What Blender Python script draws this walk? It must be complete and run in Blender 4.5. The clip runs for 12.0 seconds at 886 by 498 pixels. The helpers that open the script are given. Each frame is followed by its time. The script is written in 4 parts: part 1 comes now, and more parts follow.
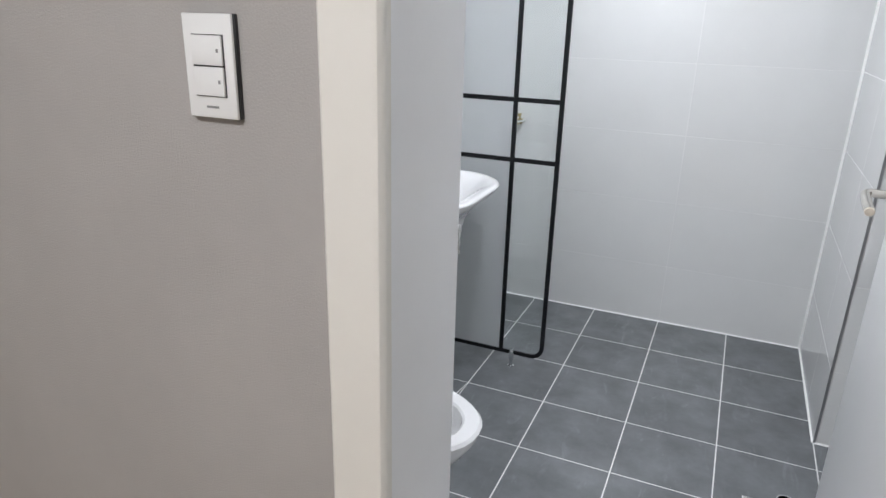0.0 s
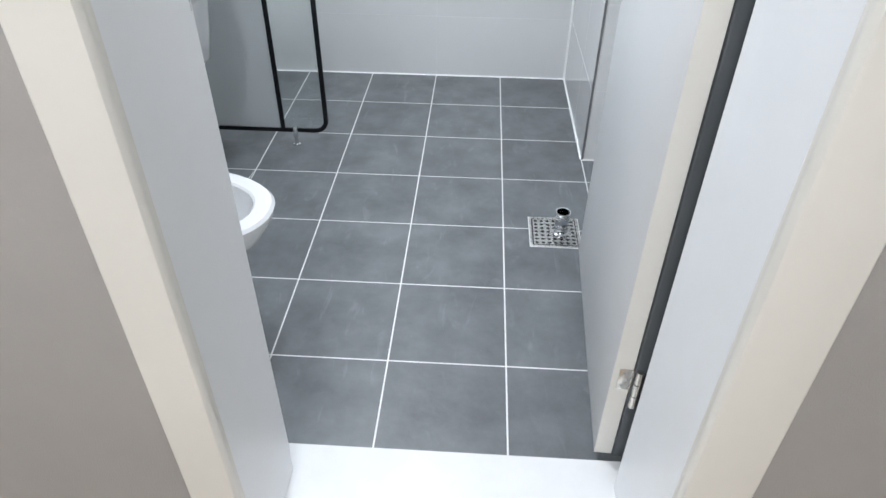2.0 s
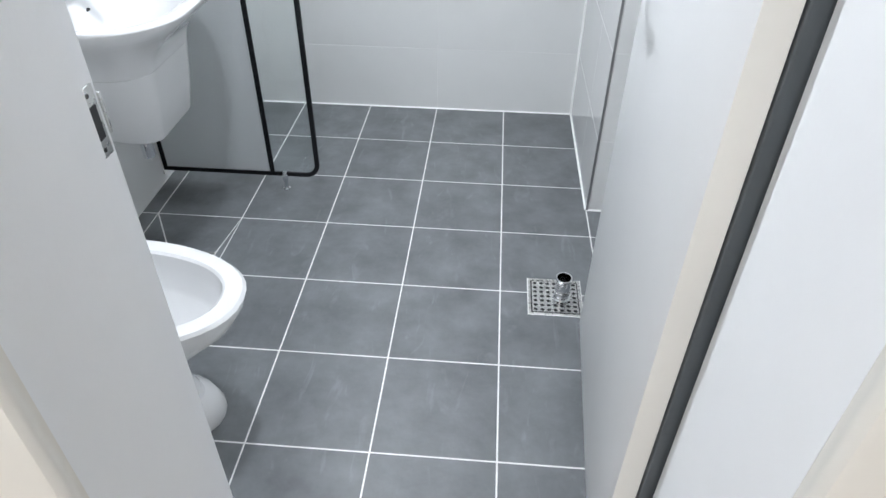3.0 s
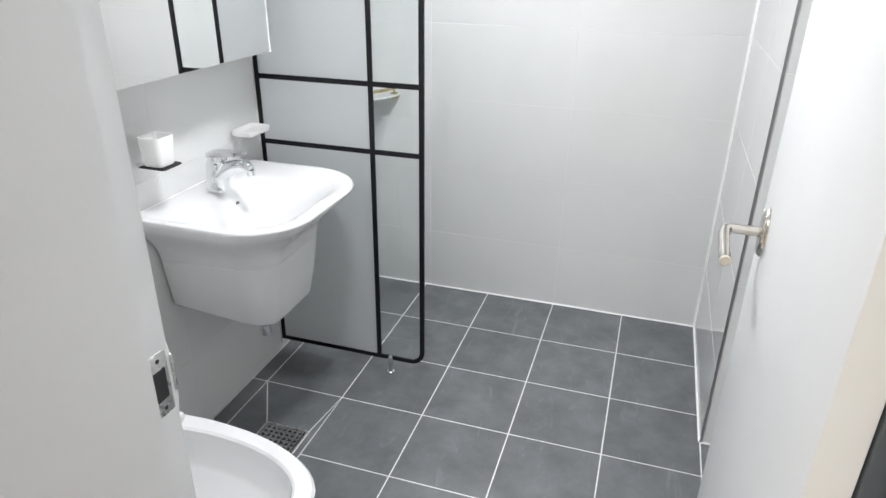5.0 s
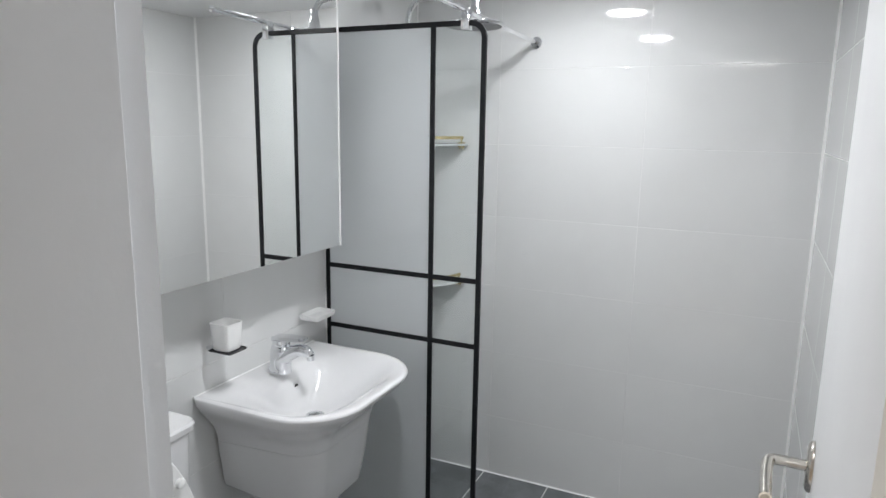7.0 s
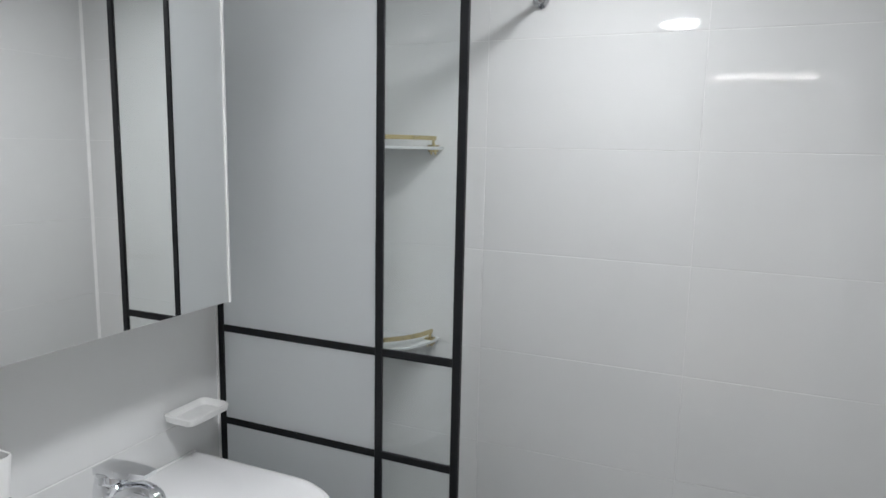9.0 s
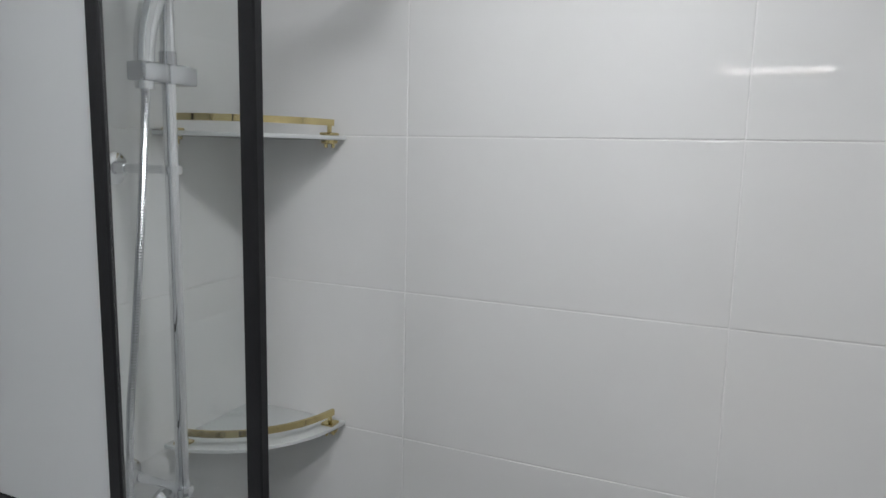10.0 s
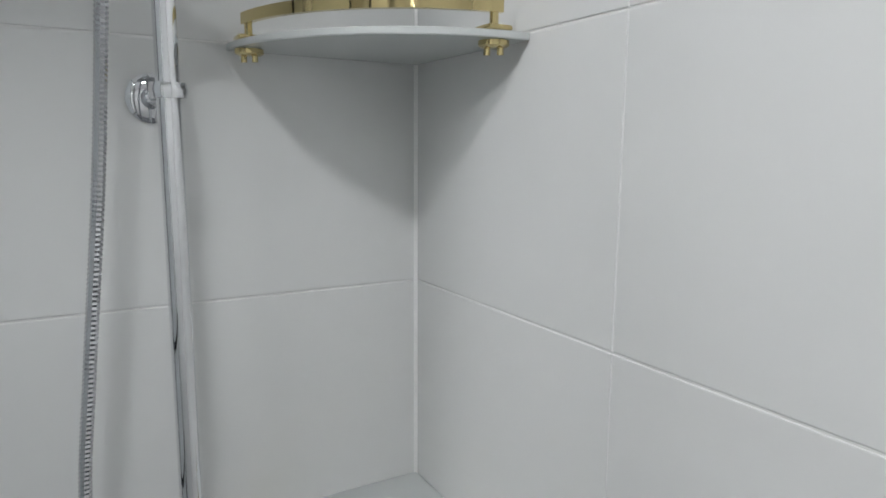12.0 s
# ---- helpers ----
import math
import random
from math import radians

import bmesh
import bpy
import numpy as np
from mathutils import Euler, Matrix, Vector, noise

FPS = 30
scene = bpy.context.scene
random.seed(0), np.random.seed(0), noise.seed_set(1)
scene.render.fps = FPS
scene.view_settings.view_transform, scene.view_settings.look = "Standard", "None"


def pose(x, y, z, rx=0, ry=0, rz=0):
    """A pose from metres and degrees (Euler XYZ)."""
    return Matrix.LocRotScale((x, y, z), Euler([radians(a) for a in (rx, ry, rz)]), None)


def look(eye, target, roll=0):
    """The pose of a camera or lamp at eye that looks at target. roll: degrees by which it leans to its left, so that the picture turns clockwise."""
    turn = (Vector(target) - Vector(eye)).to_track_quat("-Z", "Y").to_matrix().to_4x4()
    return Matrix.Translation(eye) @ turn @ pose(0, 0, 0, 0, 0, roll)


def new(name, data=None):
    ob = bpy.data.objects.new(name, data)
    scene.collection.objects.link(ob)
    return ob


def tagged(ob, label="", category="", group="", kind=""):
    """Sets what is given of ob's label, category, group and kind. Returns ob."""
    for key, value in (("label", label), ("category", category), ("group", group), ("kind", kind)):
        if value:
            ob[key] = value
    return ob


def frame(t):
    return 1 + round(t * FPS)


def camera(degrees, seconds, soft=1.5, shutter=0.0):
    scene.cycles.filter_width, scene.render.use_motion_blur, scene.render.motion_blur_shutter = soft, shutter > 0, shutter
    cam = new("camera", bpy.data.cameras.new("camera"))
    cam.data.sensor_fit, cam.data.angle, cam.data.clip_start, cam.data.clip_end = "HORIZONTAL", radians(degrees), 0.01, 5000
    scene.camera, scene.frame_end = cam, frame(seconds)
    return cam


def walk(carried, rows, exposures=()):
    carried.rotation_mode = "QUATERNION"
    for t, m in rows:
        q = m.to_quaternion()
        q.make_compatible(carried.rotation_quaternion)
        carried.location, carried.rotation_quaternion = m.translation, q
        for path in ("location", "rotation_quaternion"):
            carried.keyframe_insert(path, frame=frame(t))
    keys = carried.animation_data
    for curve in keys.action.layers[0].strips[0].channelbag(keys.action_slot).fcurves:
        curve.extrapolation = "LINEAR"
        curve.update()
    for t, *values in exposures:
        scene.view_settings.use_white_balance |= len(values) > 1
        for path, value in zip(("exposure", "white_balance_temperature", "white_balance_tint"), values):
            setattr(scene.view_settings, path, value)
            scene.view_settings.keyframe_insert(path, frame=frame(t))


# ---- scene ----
cam = camera(67.87, 12.0)
PATH = [
    (0, (-0.411, -2.690, 1.341), (-1.163, -0.963, 0.670), 1.5),
    (0.2, (-0.450, -2.714, 1.335), (-0.986, -0.930, 0.610), 1.3),
    (0.5, (-0.487, -2.731, 1.306), (-0.807, -0.946, 0.464), 1.2),
    (0.8, (-0.507, -2.740, 1.289), (-0.720, -0.999, 0.326), 1.1),
    (1, (-0.507, -2.735, 1.273), (-0.689, -1.021, 0.259), 1.1),
    (1.5, (-0.486, -2.735, 1.232), (-0.605, -1.075, 0.123), 0.8),
    (2, (-0.401, -2.642, 1.249), (-0.486, -1.062, 0.027), 0.6),
    (2.5, (-0.364, -2.533, 1.289), (-0.440, -0.957, 0.060), 0.8),
    (2.7, (-0.366, -2.479, 1.307), (-0.454, -0.910, 0.071), 0.7),
    (4.3, (-0.335, -2.282, 1.427), (-0.670, -0.631, 0.349), 0.9),
    (4.5, (-0.325, -2.291, 1.427), (-0.725, -0.602, 0.434), 0.8),
    (5, (-0.296, -2.295, 1.460), (-0.843, -0.566, 0.618), 0.7),
    (5.5, (-0.276, -2.297, 1.488), (-0.927, -0.553, 0.758), 0.7),
    (6, (-0.255, -2.303, 1.521), (-0.997, -0.551, 0.905), 0.5),
    (6.5, (-0.231, -2.290, 1.540), (-1.034, -0.525, 1.051), 0.8),
    (7, (-0.216, -2.288, 1.552), (-1.045, -0.506, 1.181), 0.9),
    (7.2, (-0.196, -2.283, 1.556), (-1.045, -0.502, 1.228), 0.7),
    (8.8, (-0.505, -1.692, 1.491), (-1.305, 0.118, 1.194), 1.3),
    (9, (-0.522, -1.517, 1.465), (-1.304, 0.300, 1.169), 1.2),
    (9.5, (-0.547, -1.130, 1.452), (-1.332, 0.686, 1.158), 1.1),
    (10, (-0.620, -0.822, 1.444), (-1.394, 1.000, 1.160), 1.3),
    (10.5, (-0.623, -0.566, 1.459), (-1.514, 1.199, 1.160), 0.7),
    (11, (-0.667, -0.403, 1.477), (-1.957, 1.103, 1.216), -0.1),
    (11.5, (-0.742, -0.290, 1.476), (-2.256, 0.982, 1.177), 0.4),
    (11.8, (-0.767, -0.176, 1.395), (-2.397, 0.946, 1.109), 0.5),
    (12, (-0.758, -0.112, 1.360), (-2.468, 0.879, 1.053), 0.4),
]
walk(cam, [(t, look(eye, target, roll)) for t, eye, target, roll in PATH],
     [(0, 0.80, 6250, 12), (0.5, 0.96, 6120, 10), (1, 1.08, 6030, 9), (2.5, 1.17, 6030, 9), (4.3, 1.24, 6450, 11), (5.5, 0.92, 6500, 10), (7, 0.48, 6450, 11),
      (9, 0.26, 6450, 11), (10.5, -0.01, 6550, 12), (11, 0.01, 6550, 12), (11.5, 0.25, 6500, 11), (12, 0.32, 6500, 10)])

# ---- light ----
world = bpy.data.worlds.new("world")
scene.world = world
world.use_nodes = True
world.node_tree.nodes["Background"].inputs[0].default_value = (0.9, 0.95, 1.0, 1)
world.node_tree.nodes["Background"].inputs[1].default_value = 0.05

SHOWER_LAMP, DOOR_LAMP = 78.0, 121.0     # the two bathroom downlights
# first: added unseen fill for the hall; second: the strip lamp
HALL_FILL, STRIP_LAMP = 74.0, 29.0

# ---- plan (metres) ----
XL, XR = -1.560, 0.0          # side walls of the bathroom
YF, YD = 0.310, -1.781        # far wall, inner face of the door wall
YH = -2.085                   # hall face of the door wall
ZC = 2.06                     # bathroom ceiling
PITCH = 0.300                 # height of a course of wall tiles
ZT = 0.276                    # top of the lowest course
YJOG, XREC = -0.440, 0.088    # where the right wall steps back, and how far
DL, DR, DH = -0.774, -0.060, 2.025   # door opening


# ---- materials ----
def material(name, colour, rough=0.5, metal=0.0, coat=0.0, mottle=0.0, scale=6.0, bump=0.0, bump_scale=60.0,
             rough_var=0.0, per_piece=0.0, streak=None, spec=0.5):
    m = bpy.data.materials.new(name)
    m.use_nodes = True
    n, l = m.node_tree.nodes, m.node_tree.links
    b = n["Principled BSDF"]
    b.inputs["Base Color"].default_value = (*colour, 1)
    b.inputs["Roughness"].default_value = rough
    b.inputs["Metallic"].default_value = metal
    b.inputs["Coat Weight"].default_value = coat
    b.inputs["Specular IOR Level"].default_value = spec
    geo = n.new("ShaderNodeNewGeometry")
    socket = None
    if mottle:
        big = n.new("ShaderNodeTexNoise")
        big.inputs["Scale"].default_value = scale
        big.inputs["Detail"].default_value = 8
        big.inputs["Roughness"].default_value = 0.62
        l.new(geo.outputs["Position"], big.inputs["Vector"])
        ramp = n.new("ShaderNodeMapRange")
        ramp.inputs["From Min"].default_value = 0.3
        ramp.inputs["From Max"].default_value = 0.7
        ramp.inputs["To Min"].default_value = 1 - mottle
        ramp.inputs["To Max"].default_value = 1 + mottle
        l.new(big.outputs["Fac"], ramp.inputs["Value"])
        socket = ramp.outputs["Result"]
        if streak:
            size, amount = streak
            fine = n.new("ShaderNodeTexNoise")
            fine.inputs["Scale"].default_value = size
            fine.inputs["Detail"].default_value = 6
            fine.inputs["Distortion"].default_value = 2.2
            turn = n.new("ShaderNodeMapping")
            turn.inputs["Rotation"].default_value = (0, 0, radians(35))
            turn.inputs["Scale"].default_value = (1.0, 0.3, 1.0)
            l.new(geo.outputs["Position"], turn.inputs["Vector"])
            l.new(turn.outputs["Vector"], fine.inputs["Vector"])
            r2 = n.new("ShaderNodeMapRange")
            r2.inputs["From Min"].default_value = 0.6
            r2.inputs["From Max"].default_value = 0.78
            r2.inputs["To Min"].default_value = 0
            r2.inputs["To Max"].default_value = amount
            l.new(fine.outputs["Fac"], r2.inputs["Value"])
            add = n.new("ShaderNodeMath")
            add.operation = "ADD"
            l.new(socket, add.inputs[0])
            l.new(r2.outputs["Result"], add.inputs[1])
            socket = add.outputs[0]
    if per_piece:
        info = n.new("ShaderNodeObjectInfo")
        r3 = n.new("ShaderNodeMapRange")
        r3.inputs["To Min"].default_value = 1 - per_piece
        r3.inputs["To Max"].default_value = 1 + per_piece
        l.new(info.outputs["Random"], r3.inputs["Value"])
        if socket:
            mul = n.new("ShaderNodeMath")
            mul.operation = "MULTIPLY"
            l.new(socket, mul.inputs[0])
            l.new(r3.outputs["Result"], mul.inputs[1])
            socket = mul.outputs[0]
        else:
            socket = r3.outputs["Result"]
    if socket:
        mix = n.new("ShaderNodeVectorMath")
        mix.operation = "SCALE"
        mix.inputs[0].default_value = colour
        l.new(socket, mix.inputs["Scale"])
        l.new(mix.outputs["Vector"], b.inputs["Base Color"])
    if rough_var:
        rn = n.new("ShaderNodeTexNoise")
        rn.inputs["Scale"].default_value = scale * 2.3
        rn.inputs["Detail"].default_value = 5
        l.new(geo.outputs["Position"], rn.inputs["Vector"])
        rr = n.new("ShaderNodeMapRange")
        rr.inputs["To Min"].default_value = max(0.02, rough - rough_var)
        rr.inputs["To Max"].default_value = rough + rough_var
        l.new(rn.outputs["Fac"], rr.inputs["Value"])
        l.new(rr.outputs["Result"], b.inputs["Roughness"])
    if bump:
        bn = n.new("ShaderNodeTexNoise")
        bn.inputs["Scale"].default_value = bump_scale
        bn.inputs["Detail"].default_value = 4
        l.new(geo.outputs["Position"], bn.inputs["Vector"])
        bp = n.new("ShaderNodeBump")
        bp.inputs["Strength"].default_value = bump
        bp.inputs["Distance"].default_value = 0.002
        l.new(bn.outputs["Fac"], bp.inputs["Height"])
        l.new(bp.outputs["Normal"], b.inputs["Normal"])
    return m


def glowing(name, colour, strength):
    m = bpy.data.materials.new(name)
    m.use_nodes = True
    b = m.node_tree.nodes["Principled BSDF"]
    b.inputs["Base Color"].default_value = (0.9, 0.9, 0.9, 1)
    b.inputs["Emission Color"].default_value = (*colour, 1)
    b.inputs["Emission Strength"].default_value = strength
    return m


M_TILE = material("wall_tile_glaze", (0.71, 0.715, 0.71), 0.045, mottle=0.022, scale=3.0, bump=0.012, bump_scale=7.0,
                  rough_var=0.015, per_piece=0.012)
M_GROUT = material("white_grout", (0.80, 0.80, 0.79), 0.7, mottle=0.06, scale=40, bump=0.3, bump_scale=300)
M_WALL_GROUT = material("pale_wall_grout", (0.75, 0.75, 0.745), 0.6, mottle=0.05, scale=40, bump=0.3, bump_scale=300)
M_SILICONE = material("white_silicone", (0.88, 0.88, 0.87), 0.45, mottle=0.03, scale=30)
M_FLOOR = material("slate_tile", (0.146, 0.155, 0.163), 0.40, mottle=0.27, scale=7.0, bump=0.8, bump_scale=24,
                   rough_var=0.10, per_piece=0.06, streak=(15.0, 0.34))
M_CEIL = material("ceiling_panel", (0.86, 0.865, 0.87), 0.28, mottle=0.02, scale=2, bump=0.03, bump_scale=20)
M_CERAMIC = material("glazed_ceramic", (0.77, 0.77, 0.775), 0.07, coat=0.4, mottle=0.012, scale=5, bump=0.02, bump_scale=14)
M_PLASTIC = material("white_plastic", (0.80, 0.80, 0.79), 0.28, mottle=0.02, scale=14)
M_CHROME = material("chrome", (0.78, 0.79, 0.81), 0.045, metal=1.0, mottle=0.04, scale=30, rough_var=0.02)
M_CHROME_SATIN = material("satin_chrome", (0.58, 0.59, 0.61), 0.16, metal=1.0, mottle=0.04, scale=30)
M_STEEL = material("brushed_steel", (0.60, 0.60, 0.59), 0.28, metal=1.0, mottle=0.08, scale=60, rough_var=0.08)
M_HANDLE = material("satin_nickel", (0.66, 0.63, 0.58), 0.2, metal=1.0, mottle=0.08, scale=40, rough_var=0.06)
M_CREAM = material("cream_plastic", (0.60, 0.53, 0.44), 0.35, mottle=0.05, scale=40)
M_GOLD = material("polished_gold", (0.64, 0.53, 0.27), 0.06, metal=1.0, mottle=0.05, scale=30, rough_var=0.04)
M_BLACK = material("black_powder_coat", (0.008, 0.0085, 0.010), 0.42, mottle=0.2, scale=40, bump=0.1, bump_scale=400, spec=0.25)
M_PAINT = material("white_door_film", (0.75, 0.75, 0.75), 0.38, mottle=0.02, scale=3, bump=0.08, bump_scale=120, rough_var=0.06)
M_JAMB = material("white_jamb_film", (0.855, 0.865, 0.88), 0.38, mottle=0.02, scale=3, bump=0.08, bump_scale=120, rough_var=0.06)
M_CASING = material("cream_casing_film", (0.78, 0.755, 0.70), 0.4, mottle=0.02, scale=3, bump=0.08, bump_scale=120, rough_var=0.06)
M_WALLPAPER = material("taupe_wallpaper", (0.40, 0.38, 0.362), 0.75, mottle=0.05, scale=4, bump=0.45, bump_scale=330)
M_MARBLE = material("threshold_stone", (0.83, 0.83, 0.83), 0.2, mottle=0.03, scale=12)
M_WOOD = material("hall_laminate", (0.52, 0.43, 0.33), 0.4, mottle=0.15, scale=6, bump=0.1)
# ceiling paper, also on the unseen hall walls so they bounce more light
M_HALL_BOUNCE = material("hall_bounce_paper", (0.78, 0.77, 0.75), 0.8, mottle=0.02, scale=5, bump=0.3, bump_scale=200)
M_DARK = material("dark_hole", (0.02, 0.02, 0.022), 0.5, mottle=0.2, scale=30)
M_EDGE = material("grey_metal_trim", (0.42, 0.42, 0.43), 0.35, metal=1.0, mottle=0.06, scale=40)
M_GAP_GREY = material("dark_gap_grey", (0.085, 0.094, 0.100), 0.55, mottle=0.08, scale=12)
M_MIRROR = material("mirror_silver", (0.95, 0.955, 0.95), 0.012, metal=1.0)
M_GREYPRINT = material("grey_print", (0.25, 0.25, 0.25), 0.5)
M_LAMP_A = glowing("shower_downlight_diffuser", (0.965, 0.985, 1.0), SHOWER_LAMP)
M_LAMP_B = glowing("door_downlight_diffuser", (0.965, 0.985, 1.0), DOOR_LAMP)
M_HALL_FILL = glowing("hall_fill_diffuser", (1.0, 0.997, 0.99), HALL_FILL)
M_STRIP = glowing("strip_lamp_diffuser", (1.0, 0.98, 0.95), STRIP_LAMP)


def clear_glass():
    m = bpy.data.materials.new("clear_glass")
    m.use_nodes = True
    b = m.node_tree.nodes["Principled BSDF"]
    b.inputs["Base Color"].default_value = (0.93, 0.96, 0.955, 1)
    b.inputs["Roughness"].default_value = 0.0
    b.inputs["Transmission Weight"].default_value = 1
    b.inputs["IOR"].default_value = 1.45
    return m


def frosted_glass(name, through_colour, face_colour, facing, rough):
    m = bpy.data.materials.new(name)
    m.use_nodes = True
    n, l = m.node_tree.nodes, m.node_tree.links
    n.remove(n["Principled BSDF"])
    out = n["Material Output"]
    tr = n.new("ShaderNodeBsdfTranslucent")
    tr.inputs[0].default_value = (*through_colour, 1)
    df = n.new("ShaderNodeBsdfDiffuse")
    df.inputs[0].default_value = (*face_colour, 1)
    gl = n.new("ShaderNodeBsdfGlossy")
    gl.inputs["Roughness"].default_value = rough
    gl.inputs["Color"].default_value = (0.8, 0.8, 0.8, 1)
    m1 = n.new("ShaderNodeMixShader")
    m1.inputs[0].default_value = facing
    l.new(tr.outputs[0], m1.inputs[1])
    l.new(df.outputs[0], m1.inputs[2])
    fr = n.new("ShaderNodeFresnel")
    fr.inputs[0].default_value = 1.45
    m2 = n.new("ShaderNodeMixShader")
    l.new(fr.outputs[0], m2.inputs[0])
    l.new(m1.outputs[0], m2.inputs[1])
    l.new(gl.outputs[0], m2.inputs[2])
    l.new(m2.outputs[0], out.inputs[0])
    return m


M_CLEAR = clear_glass()
M_FROST = frosted_glass("frosted_glass", (0.92, 0.945, 0.955), (0.80, 0.82, 0.83), 0.40, 0.3)


# ---- building ----
def world_at(ob):
    m = ob.matrix_basis.copy()
    while ob.parent:
        m = ob.matrix_parent_inverse @ m
        ob = ob.parent
        m = ob.matrix_basis @ m
    return m


def shade(me, angle=35):
    for p in me.polygons:
        p.use_smooth = True
    bm = bmesh.new()
    bm.from_mesh(me)
    lim = radians(angle)
    for e in bm.edges:
        e.smooth = len(e.link_faces) == 2 and e.calc_face_angle(0) < lim
    bm.to_mesh(me)
    bm.free()


def mesh_object(name, bm, mat, smooth=True):
    bmesh.ops.recalc_face_normals(bm, faces=bm.faces)
    lo = Vector([min(v.co[i] for v in bm.verts) for i in range(3)])
    hi = Vector([max(v.co[i] for v in bm.verts) for i in range(3)])
    c = (lo + hi) / 2
    bmesh.ops.translate(bm, verts=bm.verts, vec=-c)
    me = bpy.data.meshes.new(name)
    bm.to_mesh(me)
    bm.free()
    me.materials.append(mat)
    if smooth:
        shade(me)
    ob = new(name, me)
    ob.location = c
    return ob


def under(ob, parent):
    m = world_at(parent).inverted()
    ob.parent = parent
    ob.matrix_parent_inverse = m
    return ob


def part(name, bm, mat, parent, label="", smooth=True):
    ob = under(mesh_object(name, bm, mat, smooth), parent)
    if label:
        ob["label"] = label
    return ob


def thing(name, at, label, category, group="", kind=""):
    ob = new(name)
    ob.empty_display_size = 0.05
    ob.location = at
    return tagged(ob, label, category, group, kind)


def add_box(bm, x0, x1, y0, y1, z0, z1, bevel=0.0, seg=2):
    r = bmesh.ops.create_cube(bm, size=1)
    vs = r["verts"]
    bmesh.ops.scale(bm, vec=(abs(x1 - x0), abs(y1 - y0), abs(z1 - z0)), verts=vs)
    bmesh.ops.translate(bm, vec=((x0 + x1) / 2, (y0 + y1) / 2, (z0 + z1) / 2), verts=vs)
    if bevel:
        es = {e for v in vs for e in v.link_edges}
        bmesh.ops.bevel(bm, geom=list(es), offset=bevel, segments=seg, affect="EDGES", profile=0.5)
    return bm


def box(x0, x1, y0, y1, z0, z1, bevel=0.0, seg=2):
    return add_box(bmesh.new(), x0, x1, y0, y1, z0, z1, bevel, seg)


def loft(rings, caps=(True, True), bm=None):
    bm = bm or bmesh.new()
    rows = [[bm.verts.new(p) for p in ring] for ring in rings]
    n = len(rows[0])
    for a, b in zip(rows, rows[1:]):
        for i in range(n):
            j = (i + 1) % n
            bm.faces.new((a[i], a[j], b[j], b[i]))
    if caps[0]:
        bm.faces.new(rows[0][::-1])
    if caps[1]:
        bm.faces.new(rows[-1])
    return bm


def smooth_path(points, steps=8):
    pts = [Vector(p) for p in points]
    ext = [2 * pts[0] - pts[1], *pts, 2 * pts[-1] - pts[-2]]
    out = []
    for i in range(1, len(ext) - 2):
        p0, p1, p2, p3 = ext[i - 1:i + 3]
        for s in range(steps):
            t = s / steps
            out.append(0.5 * (2 * p1 + (p2 - p0) * t + (2 * p0 - 5 * p1 + 4 * p2 - p3) * t * t
                              + (3 * p1 - p0 - 3 * p2 + p3) * t ** 3))
    out.append(pts[-1])
    return out


def tube(points, radius, sides=12, bm=None, closed=False, flat=None):
    """A pipe along points; radius is a number or a function of the part covered. flat: (half width, half height) of a strip."""
    pts = [Vector(p) for p in points]
    n = len(pts)
    rings, side = [], None
    for i, p in enumerate(pts):
        if closed:
            d = pts[(i + 1) % n] - pts[i - 1]
        else:
            d = pts[min(i + 1, n - 1)] - pts[max(i - 1, 0)]
        d.normalize()
        if side is None:
            up = Vector((0, 0, 1)) if abs(d.z) < 0.9 else Vector((1, 0, 0))
            side = d.cross(up).normalized()
        side = (side - d * side.dot(d)).normalized()
        up = side.cross(d)
        r = radius(i / max(1, n - 1)) if callable(radius) else radius
        if flat:
            a, b = flat
            rings.append([p + side * a * sx + up * b * sz for sx, sz in ((-1, -1), (1, -1), (1, 1), (-1, 1))])
        else:
            rings.append([p + (side * math.cos(k * math.tau / sides) + up * math.sin(k * math.tau / sides)) * r
                          for k in range(sides)])
    if closed:
        rings.append(rings[0])
        bm = loft(rings, (False, False), bm)
        bmesh.ops.remove_doubles(bm, verts=bm.verts, dist=1e-6)
        return bm
    return loft(rings, (True, True), bm)


def turned(profile, at, axis="z", sides=28, caps=(True, True), bm=None):
    """A body of revolution: profile of (radius, height along the axis)."""
    rings = []
    for r, h in profile:
        ring = []
        for k in range(sides):
            a, b = r * math.cos(k * math.tau / sides), r * math.sin(k * math.tau / sides)
            ring.append(Vector(at) + Vector({"z": (a, b, h), "x": (h, a, b), "y": (a, h, b)}[axis]))
        rings.append(ring)
    return loft(rings, caps, bm)


def rounded(x0, x1, y0, y1, z, rb, rf, n=8):
    """A level loop with corner radii rb at x0 and rf at x1."""
    out = []
    for cx, cy, r, a0 in ((x1 - rf, y1 - rf, rf, 0), (x0 + rb, y1 - rb, rb, 90), (x0 + rb, y0 + rb, rb, 180), (x1 - rf, y0 + rf, rf, 270)):
        for k in range(n):
            a = radians(a0 + 90 * k / (n - 1))
            out.append((cx + r * math.cos(a), cy + r * math.sin(a), z))
    return out


def setting(name, bm, mat, label, smooth=False):
    return tagged(mesh_object(name, bm, mat, smooth), label, name.split("_")[0], kind="structure")


